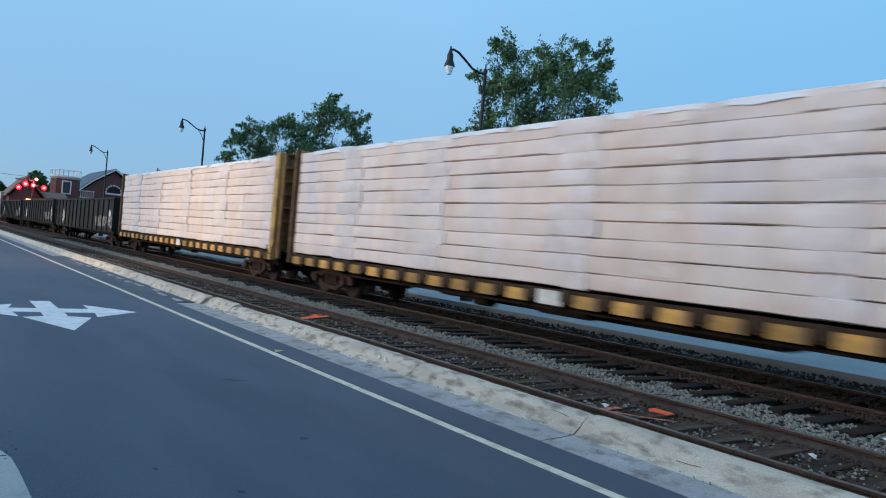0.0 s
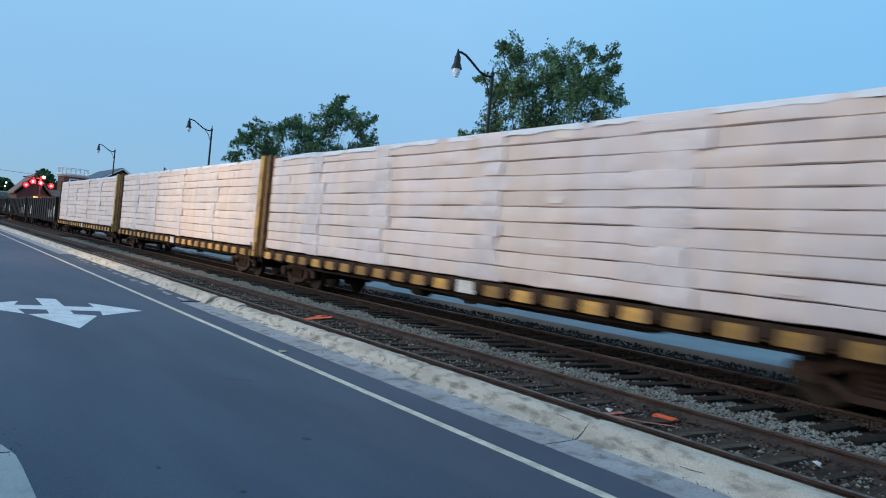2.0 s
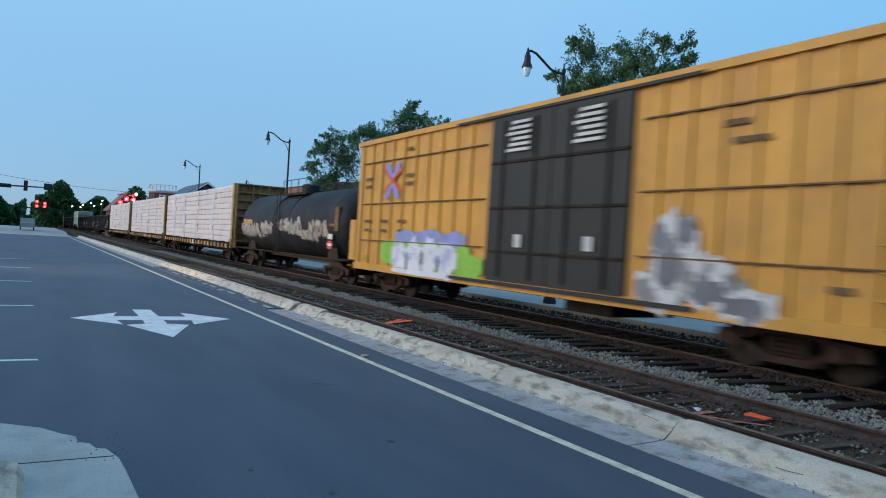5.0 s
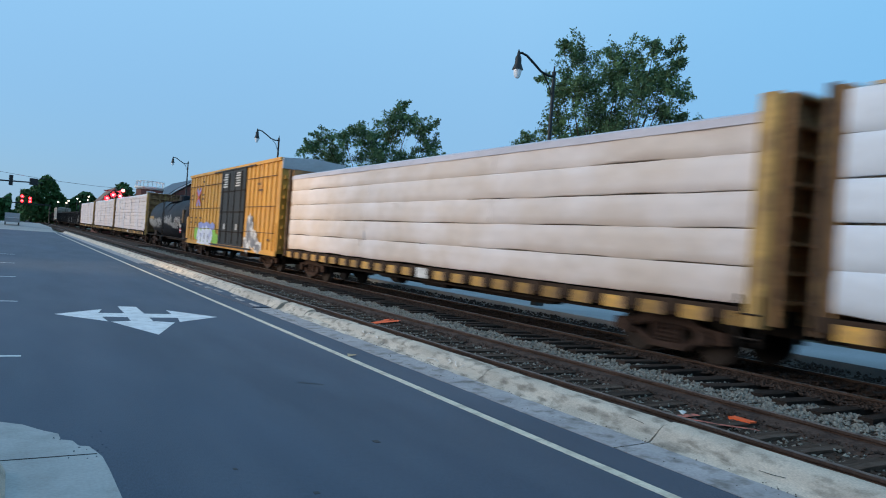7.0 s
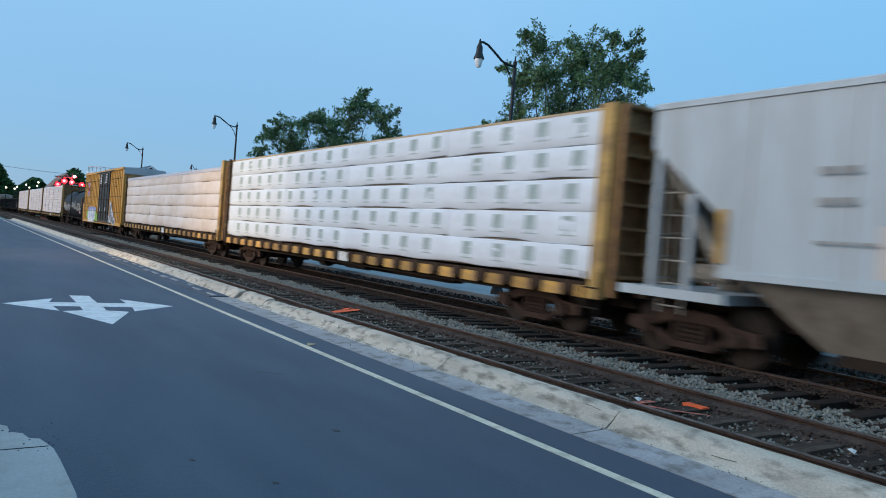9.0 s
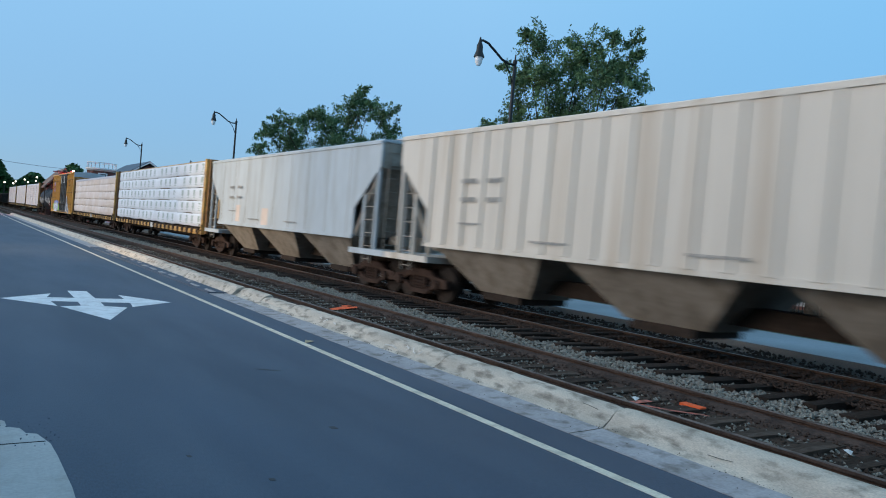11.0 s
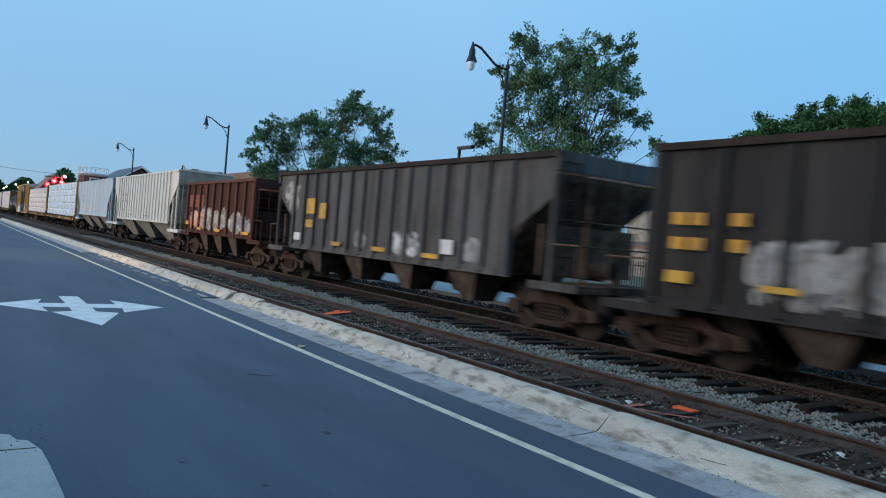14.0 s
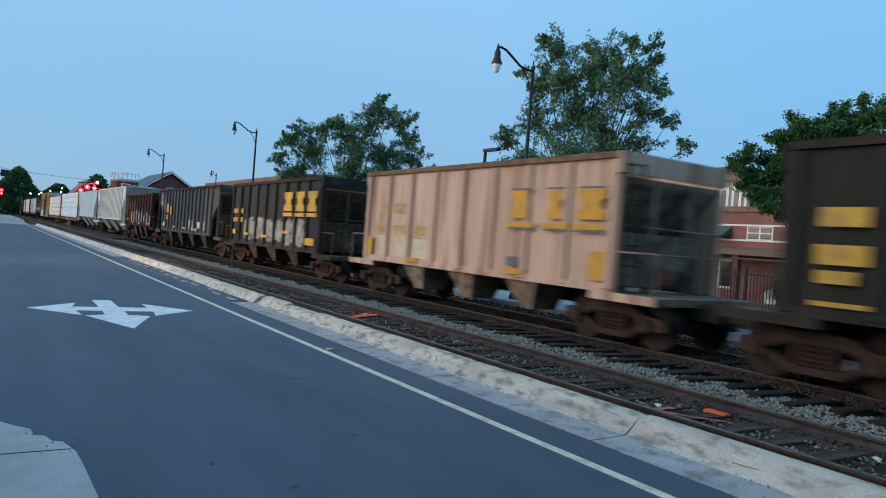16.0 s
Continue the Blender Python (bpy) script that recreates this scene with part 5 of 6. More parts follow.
scrawl(I, TAG_S, 5.6, 6.7, 2.5, 3.3, "silver graffiti strokes", 72, 0.05, -1.466)
J = open_hopper(10.6, HOP_BLACK, 10, "black open hopper car with yellow block lettering", 3.56, 0.95, bays=3)
TRAIN.append((J, -75.15))
# the emblem of the owner, as plain yellow blocks
for a, b in ((-1.7, -2.55), (-2.95, -3.75), (-4.1, -4.95)):
    emblem(J, MARK_Y, a, b, 2.42, 3.15)
side_marks(J, MARK_Y, [(-1.65, -2.6, 2.22, 2.36), (-2.9, -3.8, 2.22, 2.36), (-4.05, -5.0, 2.22, 2.36), (-4.1, -4.9, 1.20, 1.46), (4.9, 4.45, 1.35, 1.55), (3.2, 2.6, 1.35, 1.45), (0.8, 0.1, 1.32, 1.42), (-1.7, -2.4, 1.55, 1.66)], "yellow stencil bars")
side_marks(J, MARK_O, [(4.85, 4.58, 2.3, 2.5), (4.50, 4.25, 2.3, 2.5), (3.75, 3.5, 2.3, 2.5), (4.85, 4.58, 1.9, 2.1), (4.50, 4.25, 1.9, 2.1), (3.75, 3.5, 1.9, 2.1)], "worn amber stencil bars")
tags(J, TAG_S, [(2.8, 1.65, 0.7, 0.55), (1.5, 1.65, 0.7, 0.6), (0.2, 1.6, 0.6, 0.5), (-1.0, 1.55, 0.6, 0.5), (-2.2, 1.6, 0.8, 0.65), (-3.3, 1.5, 0.5, 0.6)], "silver graffiti", 8)
tags(J, TAG_DIM, [(3.0, 1.8, 0.3, 0.4), (1.2, 1.9, 0.5, 0.25), (-1.9, 1.5, 0.5, 0.5), (-3.1, 1.45, 0.35, 0.35)], "white graffiti", 9, -1.462)
scrawl(J, TAG_DIM, -3.6, 3.4, 1.15, 2.15, "pale graffiti strokes", 54, 0.045, -1.466)
K = open_hopper(10.4, HOP_TAN, 9, "faded tan open hopper car with yellow block lettering", 3.55, 1.02, bays=3, chute=CHUTE_TAN, rim=CB_BROWN, end=CHUTE_TAN)
TRAIN.append((K, -89.2))
for a, b in ((-2.05, -2.62), (-3.25, -3.72), (-4.15, -4.95)):
    emblem(K, MARK_O, a, b, 2.35, 2.95)
side_marks(K, MARK_O, [(-1.9, -2.85, 2.15, 2.26), (-3.1, -3.9, 2.15, 2.26), (-4.05, -5.0, 2.15, 2.26), (-1.9, -2.6, 1.12, 1.24), (-4.6, -5.0, 1.2, 1.75), (4.9, 4.6, 1.2, 1.7), (2.5, 1.9, 1.10, 1.22)], "yellow stencil bars")
side_marks(K, MARK_D, [(-2.0, -2.4, 1.30, 1.5), (-1.95, -2.8, 2.10, 2.135), (-3.15, -3.85, 2.10, 2.135), (-4.1, -4.95, 2.10, 2.135), (-4.15, -4.95, 2.96, 3.0), (-3.2, -3.8, 2.96, 3.0), (-2.0, -2.75, 2.96, 3.0)], "dark stencil bars", -1.552)
side_marks(K, MARK_F, [(4.45, 4.05, 2.40, 2.72), (3.55, 2.85, 2.40, 2.70), (4.6, 3.9, 1.85, 2.10), (3.5, 2.8, 1.83, 2.08), (2.5, 1.7, 1.82, 2.08)], "faded ochre stencil bars", -1.456)
side_marks(K, HOP_TAN_PALE, [(4.35, 3.75, 1.20, 1.76), (3.40, 2.70, 1.20, 1.74), (2.35, 1.55, 1.20, 1.72)], "paler repainted panels", -1.456, "paint_patch")
Lh = open_hopper(10.4, HOP_OLIVE, 9, "dark grey open hopper car with yellow stencils", 3.46, 1.05, bays=3)
TRAIN.append((Lh, -102.95))
side_marks(Lh, MARK_Y, [(4.65, 3.98, 2.33, 2.60), (4.68, 3.95, 1.80, 2.08), (4.65, 4.1, 1.54, 1.72), (4.7, 3.9, 1.22, 1.29)], "yellow stencil bars")
go = gondola(3)
for i, u in enumerate((162.6, 186.0, 209.4)):
    TRAIN.append((go if i == 0 else copy_thing(go, pose(0, 0, 0)), u))
FW = covered_hopper(16.0, HOP_CREAM, HOP_GREY, 12, "pale covered hopper car far ahead in the train")
TRAIN.append((FW, 231.0))
for u in (251.0, 274.5):
    TRAIN.append((copy_thing(go, pose(0, 0, 0)), u))
TRAIN.append((copy_thing(FW, pose(0, 0, 0)), 297.0))
TRAIN.append((copy_thing(FW, pose(0, 0, 0)), 315.5))

# ---- beyond the tracks ----
whole("platform", Shape().box(14.3, 17.3, -30, 100, -0.16, 0.15), PLATFORM, "blue-grey asphalt path beyond the tracks", "path", kind="structure")
whole("lawn", Shape().box(17.3, 90, -40, 100, -0.16, 0.06), GROUND, "dim grass strip beyond the path", "ground", kind="structure")


def street_lamp(label):
    lamp = thing("street_lamp", label, "street lamp", "street lamps")
    part("base", Shape().lathe((0, 0, 0), [(0.22, -0.62), (0.22, 0.25), (0.15, 0.45), (0.11, 0.9), (0.085, 1.0)], 14), POLE, lamp, smooth=True)
    part("post", Shape().tube([(0, 0, 0.9), (0, 0, 7.78)], [0.085, 0.055], 12).lathe((0, 0, 7.75), [(0.075, 0), (0.075, 0.1), (0.03, 0.14), (0.02, 0.3)], 10), POLE, lamp, smooth=True)
    arm = [(0, 0, 7.72), (-0.25, 0, 7.70), (-0.55, 0, 7.78), (-0.85, 0, 7.98), (-1.15, 0, 8.17), (-1.36, 0, 8.22), (-1.48, 0, 8.19)]
    part("arm", Shape().tube(arm, [0.04] * 7, 8).tube([(-0.06, 0, 7.1), (-0.2, 0, 7.45), (-0.48, 0, 7.76)], [0.02] * 3, 6), POLE, lamp, "curved bracket arm", smooth=True)
    part("shade", Shape().lathe((-1.48, 0, 7.66), [(0.175, 0), (0.17, 0.03), (0.135, 0.12), (0.105, 0.20), (0.10, 0.38), (0.075, 0.42), (0.05, 0.50), (0.02, 0.64)], 16), POLE, lamp, "dark bell-shaped luminaire hood", smooth=True)
    part("globe", Shape().lathe((-1.48, 0, 7.66), [(0.02, -0.28), (0.07, -0.26), (0.11, -0.17), (0.13, -0.06), (0.13, 0.02)], 16), GLOBE, lamp, "frosted unlit globe", smooth=True)
    return lamp


la = street_lamp("dark green street lamp with hanging bell luminaire, unlit")
la.location = (15.0, 18.92, -0.02)
for y, z in ((47.65, 0.38), (76.8, 0.55)):
    copy_thing(la, pose(15.0, y, z))
copy_thing(la, pose(26.0, 98.4, 0.62, 0, 0, 50))

# post and lens for the assumed floodlight, never in view
fd = thing("floodlight", "unseen, assumed warm floodlight on a dark pole beside the street", "floodlight", at=(-14.0, 32, 0))
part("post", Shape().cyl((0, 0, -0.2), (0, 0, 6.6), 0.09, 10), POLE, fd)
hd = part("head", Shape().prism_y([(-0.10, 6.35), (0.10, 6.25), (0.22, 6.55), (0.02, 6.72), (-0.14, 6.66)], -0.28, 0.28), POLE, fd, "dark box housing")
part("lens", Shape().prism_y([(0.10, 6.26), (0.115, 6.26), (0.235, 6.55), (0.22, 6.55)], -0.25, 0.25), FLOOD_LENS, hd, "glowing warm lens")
bl = thing("parking_lamp", "dark square parking lot lamp on a post", "lamp post", at=(22.0, 31.2, 0))
part("post", Shape().box(-0.06, 0.06, -0.06, 0.06, 0, 6.85), POLE, bl)
part("head", Shape().box(-0.12, 0.12, -1.15, 0.06, 6.72, 6.87), POLE, bl, "flat box luminaire")

# ---- trees ----
def tree(name, at, lobes, right, trunk_h, seed, leaf, m, density, label, low=2.5):
    """A broad-leaved tree: tapered trunk, limbs to every lobe of the crown, twigs, and many small leaves with gaps. lobes: (across, height, radius)."""
    r = np.random.default_rng(seed)
    rr = random.Random(seed)
    tr = thing(name, label, "tree", "trees", at)
    rv = Vector((right[0], right[1], 0))
    fv = Vector((-right[1], right[0], 0))
    wood = Shape().tube([(0, 0, -0.3), (0.05, 0.02, trunk_h * 0.5), (0, 0.05, trunk_h), (0.1, 0.1, trunk_h + 1.6)], [0.30, 0.22, 0.18, 0.12], 10)
    part("trunk", wood, BARK, tr, "grey-brown bark trunk", smooth=True)
    limbs = Shape()
    P, N = [], []
    for a, z, rad in lobes:
        dep = rr.uniform(-1.5, 1.5)
        c = rv * a + fv * dep + Vector((0, 0, z))
        s = Vector((0.05, 0.05, trunk_h * rr.uniform(0.75, 1.15)))
        mid = s.lerp(c, 0.5) + Vector((rr.uniform(-0.3, 0.3), rr.uniform(-0.3, 0.3), rr.uniform(-0.5, 0.1)))
        limbs.tube([s, mid, c], [0.05, 0.03, 0.014], 6)
        n = int(density * rad ** 2)
        nt = max(9, int(15 * rad ** 1.6))
        tips = []
        for _ in range(nt):
            d = (Vector((rr.gauss(0, 1), rr.gauss(0, 1), rr.gauss(0, 1) * 0.9)).normalized() + Vector((0, 0, 0.25))).normalized()
            tip = c + d * rad * (rr.uniform(0.6, 1.0) + 0.7 * rr.random() ** 4)
            limbs.tube([c.lerp(tip, 0.05), c.lerp(tip, 0.55) + Vector((0, 0, rr.uniform(-0.1, 0.15))), tip], [0.014, 0.009, 0.004], 4)
            tips.append((c, tip))
        for _ in range(n):
            c0, tip = tips[rr.randrange(nt)]
            q = rr.random() ** 0.55
            sp = 0.055 + rad * 0.15 * (1.15 - q)
            P.append(c0.lerp(tip, q) + Vector((rr.gauss(0, sp), rr.gauss(0, sp), rr.gauss(0, sp * 0.8))))
    part("branchwork", limbs, BARK, tr)["kind"] = "stuff"
    P = np.array([tuple(p) for p in P])
    k = len(P)
    u = r.normal(size=(k, 3)); u /= np.linalg.norm(u, axis=1)[:, None]
    w = r.normal(size=(k, 3)); w -= u * (u * w).sum(1)[:, None]; w /= np.linalg.norm(w, axis=1)[:, None]
    sz = leaf * r.uniform(0.6, 1.3, (k, 1))
    V = np.stack([P - u * sz, P + w * sz * 0.45, P + u * sz, P - w * sz * 0.45], 1).reshape(-1, 3)
    me = bpy.data.meshes.new("crown")
    me.from_pydata(V.tolist(), [], [(4 * i, 4 * i + 1, 4 * i + 2, 4 * i + 3) for i in range(k)])
    me.materials.append(m)
    part("crown", me, m, tr, "crown of small leaves with gaps")
    return tr


tree("tree", (25.8, 27.8, 0), ((-1.6, 12.0, 1.2), (-2.5, 12.4, 0.6), (0.4, 11.7, 1.2), (1.9, 12.2, 0.8), (3.0, 12.4, 0.6), (-1.3, 10.2, 1.7), (1.3, 10.2, 1.6), (-0.2, 8.6, 2.0), (2.8, 9.0, 1.3), (4.2, 9.0, 0.6),
     (-4.1, 7.6, 0.9), (-2.5, 8.2, 1.2), (4.9, 7.4, 0.6), (1.6, 7.3, 1.8), (-3.5, 11.0, 0.5), (-0.5, 6.0, 2.3), (2.0, 5.4, 2.0), (-2.5, 5.6, 1.7), (2.2, 11.2, 1.0), (0.3, 10.9, 1.2), (3.0, 11.3, 0.7), (3.1, 10.2, 1.0), (-2.5, 10.2, 1.0), (1.2, 12.1, 0.6)), (0.73, -0.68), 3.4, 5, 0.082, LEAF, 1400, "airy broad-leaved tree with uneven crown behind the lamp")
tree("tree", (22.0, 47.4, 0), ((1.9, 11.9, 0.5), (1.5, 11.2, 0.9), (2.4, 10.9, 0.9), (1.0, 10.0, 1.4), (3.2, 9.8, 1.2), (4.0, 9.0, 1.0), (-3.6, 8.7, 0.9), (-2.2, 8.9, 1.0), (-0.8, 9.2, 1.2), (-4.6, 7.9, 0.9), (-5.3, 6.8, 0.7), (5.4, 6.6, 0.7), (-3.2, 7.6, 1.6), (0, 7.8, 1.9), (2.4, 7.8, 1.7), (4.4, 7.5, 1.2),
     (-4.0, 6.0, 1.5), (0, 5.6, 2.0), (3.0, 5.6, 1.8)), (0.907, -0.42), 3.2, 6, 0.100, LEAF, 1050, "wide green tree with two crowns and open gaps")
tree("tree", (23.4, 12.9, -0.25), ((-2.1, 6.4, 0.45), (-1.3, 6.7, 0.6), (-0.4, 6.9, 0.7), (0.5, 6.9, 0.8), (1.3, 7.1, 0.7), (2.2, 6.9, 0.9), (0.2, 7.5, 0.3), (1.2, 7.6, 0.3), (-2.4, 5.6, 0.6), (-1.2, 5.4, 1.1), (0.5, 5.6, 1.4), (2.4, 5.6, 1.4),
     (-2.3, 4.9, 0.7), (-3.2, 5.3, 0.5), (-3.0, 5.9, 0.4), (-1.1, 4.6, 0.9), (0.4, 4.7, 1.1), (2.2, 4.5, 1.2), (3.6, 6.4, 1.2), (3.8, 5.0, 1.4), (-0.3, 4.1, 0.8), (-1.5, 4.2, 0.8), (-0.9, 3.9, 0.7), (-2.2, 4.3, 0.6), (1.0, 4.0, 0.9), (2.6, 4.0, 1.0), (-1.8, 6.0, 0.9), (-0.8, 6.2, 1.0), (0.3, 6.3, 1.1), (1.4, 6.4, 1.1), (2.6, 6.3, 1.2), (-0.2, 5.2, 1.3), (1.6, 5.0, 1.4), (-1.8, 5.2, 1.0), (-2.7, 4.7, 0.6)), (0.48, -0.877), 2.4, 7, 0.055, LEAF_B, 5200, "dense low green tree near the fence")


def woods(at, w, d, hgt, seed, label):
    """Far woods: a long uneven mass of leaf clumps."""
    r = np.random.default_rng(seed)
    k = 16000
    x = r.uniform(-w / 2, w / 2, k)
    topz = hgt * (0.72 + 0.28 * np.sin(x * 0.45 + seed) * np.sin(x * 0.17 + 1))
    z = topz * r.uniform(0, 1, k) ** 0.6
    y = r.uniform(-d / 2, d / 2, k)
    P = np.stack([x, y, z], 1)
    u = r.normal(size=(k, 3)); u /= np.linalg.norm(u, axis=1)[:, None]
    v = r.normal(size=(k, 3)); v -= u * (u * v).sum(1)[:, None]; v /= np.linalg.norm(v, axis=1)[:, None]
    s = r.uniform(0.3, 0.7, (k, 1))
    V = np.stack([P - u * s, P + v * s * 0.6, P + u * s, P - v * s * 0.6], 1).reshape(-1, 3)
    me = bpy.data.meshes.new("woods")
    me.from_pydata(V.tolist(), [], [(4 * i, 4 * i + 1, 4 * i + 2, 4 * i + 3) for i in range(k)])
    me.materials.append(LEAF_B)
    whole("woods", me, LEAF_B, label, "woods", kind="stuff", at=at)


woods((30.0, 262, -0.2), 58, 16, 9.0, 1, "dark green belt of distant trees beyond the street")
woods((-9.0, 205, -0.2), 17, 18, 11.0, 2, "dark green trees at the end of the street")
woods((70.0, 300, -0.2), 60, 14, 12, 3, "dark green belt of distant trees beyond the street")
woods((25.0, 246, -0.2), 46, 10, 14.5, 6, "dark green belt of distant trees behind the far lamps")
woods((-2, 420, -0.2), 60, 14, 9, 4, "dark green belt of distant trees beyond the street")

# ---- far buildings and signals ----
tw = thing("tower_house", "round brick corner tower with white balustrade", "building", at=(18.8, 125, 0))
part("wall", Shape().lathe((0, 0, 0), [(2.05, -0.2), (2.05, 7.4)], 8), BRICK_DK, tw)
part("cornice", Shape().lathe((0, 0, 7.4), [(2.05, 0), (2.3, 0.25), (2.3, 0.45), (0.2, 0.5)], 20), TRIM, tw, "white cornice")
bal = Shape()
for i in range(20):
    a = i * math.pi / 10
    bal.box(2.1 * math.cos(a) - 0.05, 2.1 * math.cos(a) + 0.05, 2.1 * math.sin(a) - 0.05, 2.1 * math.sin(a) + 0.05, 7.85, 8.75)
part("balustrade", bal.tube([(2.1 * math.cos(i * math.pi / 10), 2.1 * math.sin(i * math.pi / 10), 8.7) for i in range(21)], [0.06] * 21, 6), TRIM, tw, "white balustrade")
win = part("window", Shape().box(-0.75, 0.55, -2.12, -1.9, 5.1, 7.1), TRIM, tw, "white-framed window")
part("pane", Shape().box(-0.58, 0.38, -2.135, -2.10, 5.25, 6.95), PANE, win)

gb = thing("gambrel_building", "dark brick building with blue metal gambrel roof", "building", at=(0, 0, 0))
gpf = [(20.8, 5.3), (23.6, 7.8), (26.8, 9.9), (30.0, 7.8), (32.8, 5.3)]
part("wall", Shape().prism_y([(21.3, -0.2), (32.3, -0.2), (32.3, 5.4), (29.8, 7.6), (26.8, 9.6), (23.8, 7.6), (21.3, 5.4)], 130, 150), BRICK_DK, gb)
part("roof", Shape().prism_y(gpf + [(32.9, 5.6), (30.1, 8.1), (26.8, 10.25), (23.5, 8.1), (20.7, 5.6)], 129.6, 150.4), ROOF_BLUE, gb, "blue-grey metal gambrel roof")
bg = Shape()
for (x0, z0), (x1, z1) in zip(gpf, gpf[1:]):
    bg.add([(x0, 129.5, z0), (x1, 129.5, z1), (x1, 129.5, z1 + 0.28), (x0, 129.5, z0 + 0.28)], [(0, 1, 2, 3)])
part("bargeboard", bg, TRIM, gb, "pale roof edge trim")
aw = Shape()
for i in range(9):
    a = math.pi * i / 8
    aw.box(26.8 + 1.15 * math.cos(a) - 0.12, 26.8 + 1.15 * math.cos(a) + 0.12, 129.85, 130.02, 6.3 + 1.15 * math.sin(a) - 0.12, 6.3 + 1.15 * math.sin(a) + 0.12)
wn2 = part("window", aw.box(25.6, 28.0, 129.86, 130.0, 5.9, 6.15), TRIM, gb, "white arched window")
part("pane", Shape().box(25.75, 27.85, 129.9, 130.01, 6.1, 7.2), PANE, wn2)
bc = Shape()
for i in range(8):
    bc.box(21.3 + i * 0.3, 21.38 + i * 0.3, 128.2, 128.28, 5.0, 6.0)
part("balcony", bc.box(21.2, 23.6, 128.15, 128.3, 5.95, 6.08).box(21.2, 23.6, 128.2, 130, 4.9, 5.02), TRIM, gb, "small white balcony")

ho = thing("brick_house", "low brick house with gable roof near the crossing", "building")
part("wall", Shape().box(10.6, 17.4, 115, 124, -0.2, 4.0).prism_y([(10.8, 4.0), (14.4, 4.0), (12.6, 6.4)], 115.2, 123.8), BRICK_DK, ho)
part("roof", Shape().prism_y([(10.2, 3.9), (12.6, 6.55), (15.0, 3.9), (15.0, 4.15), (12.6, 6.85), (10.2, 4.15)], 114.6, 124.2).prism_x([(114.4, 3.9), (114.4, 4.1), (118, 5.0), (124, 4.2), (124, 4.0)], 14.8, 17.8), SHINGLE, ho, "dark shingle roof")
part("porch_light", Shape().box(12.6, 15.0, 114.85, 114.95, 3.2, 3.7), WARM_LIGHT, ho, "glowing porch window")

xs = thing("crossing_signal", "railway crossing signal with lit red flashers", "signal", at=(0, 105, 0))
part("mast", Shape().cyl((12.2, 0, -0.2), (12.2, 0, 6.2), 0.12, 8).cyl((12.2, 0, 5.9), (10.2, 0, 5.9), 0.07, 8).cyl((12.2, 0, 5.3), (13.6, 0, 5.3), 0.05, 8), POLE, xs)
for x, z, m2, rd in ((10.6, 4.9, RED_LIGHT, 0.28), (11.3, 5.4, RED_LIGHT, 0.28), (13.4, 5.1, RED_LIGHT, 0.28), (12.5, 6.1, WHITE_LIGHT, 0.16), (12.2, 5.3, RED_LIGHT, 0.2)):
    fl = part("flasher", Shape().cyl((x, -0.15, z), (x, 0.05, z), rd, 14), m2, xs, "lit signal lens")
    part("bulb", Shape().cyl((x, -0.20, z), (x, -0.152, z), rd * 0.55, 12), HOT_LIGHT, fl, "white-hot lamp core")
    part("backplate", Shape().cyl((x, 0.06, z), (x, 0.10, z), rd + 0.12, 14), POLE, xs)
glow = new("crossing_glow", bpy.data.lights.new("crossing_glow", "POINT"))
glow.data.energy, glow.data.color, glow.data.shadow_soft_size = 1100, (1, 0.05, 0.06), 0.4
glow.location = (12.2, 104.2, 5.6)

for x, y, z in ((9.5, 200, 5.8), (11.5, 204, 5.8), (12.2, 208, 6.4), (13.6, 200, 6.9), (14.6, 205, 6.4), (16.1, 200, 7.7), (16.2, 203, 6.9)):
    ob = thing("far_street_lamp", "lit white street lamp far down the line", "street lamp", "far lamps", (x, y, 0))
    part("post", Shape().cyl((0, 0, -0.2), (0, 0, z), 0.08, 6), POLE, ob)
    part("lens", Shape().lathe((0, 0, z - 0.2), [(0.06, 0), (0.17, 0.08), (0.17, 0.24), (0.06, 0.32)], 10), WHITE_LIGHT, ob, "glowing lamp")
rs = thing("far_signal", "distant railway signal gantry with four red lights", "signal", at=(0, 230, 0))
part("gantry", Shape().box(-3, 9, -0.1, 0.1, 5.0, 5.3).cyl((9, 0, -0.2), (9, 0, 5.3), 0.15, 6).cyl((-3, 0, -0.2), (-3, 0, 5.3), 0.15, 6), POLE, rs)
for x, z in ((2.2, 7.0), (2.2, 5.75), (4.1, 6.6), (4.1, 5.75)):
    ln = part("lens", Shape().cyl((x, -0.2, z), (x, 0.1, z), 0.40, 12), RED_LIGHT, rs, "lit red lens")
    part("bulb", Shape().cyl((x, -0.26, z), (x, -0.203, z), 0.24, 10), HOT_LIGHT, ln, "white-hot lamp core")
    part("lens_hood", Shape().box(x - 0.3, x + 0.3, 0.1, 0.3, z - 1.0, z + 0.4), POLE, rs)

ms = thing("traffic_signal_mast", "dark traffic signal mast arm seen from behind", "traffic light", at=(0, 95, 0))
part("mast", Shape().cyl((-8.5, 0, -0.2), (-8.5, 0, 7.5), 0.16, 8).tube([(-8.5, 0, 5.3), (-2, 0, 5.55), (2.8, 0, 5.65)], [0.12, 0.09, 0.06], 8), POLE, ms)
for x in (-5.4, -0.3):
    part("signal_head", Shape().box(x - 0.2, x + 0.2, -0.18, 0.18, 5.1, 6.25), POLE, ms)
part("signal_head", Shape().box(1.5, 2.35, -0.18, 0.18, 5.35, 6.1), POLE, ms)
part("sign", Shape().box(-3.2, -1.7, -0.06, 0.02, 5.3, 5.75), POLE, ms)
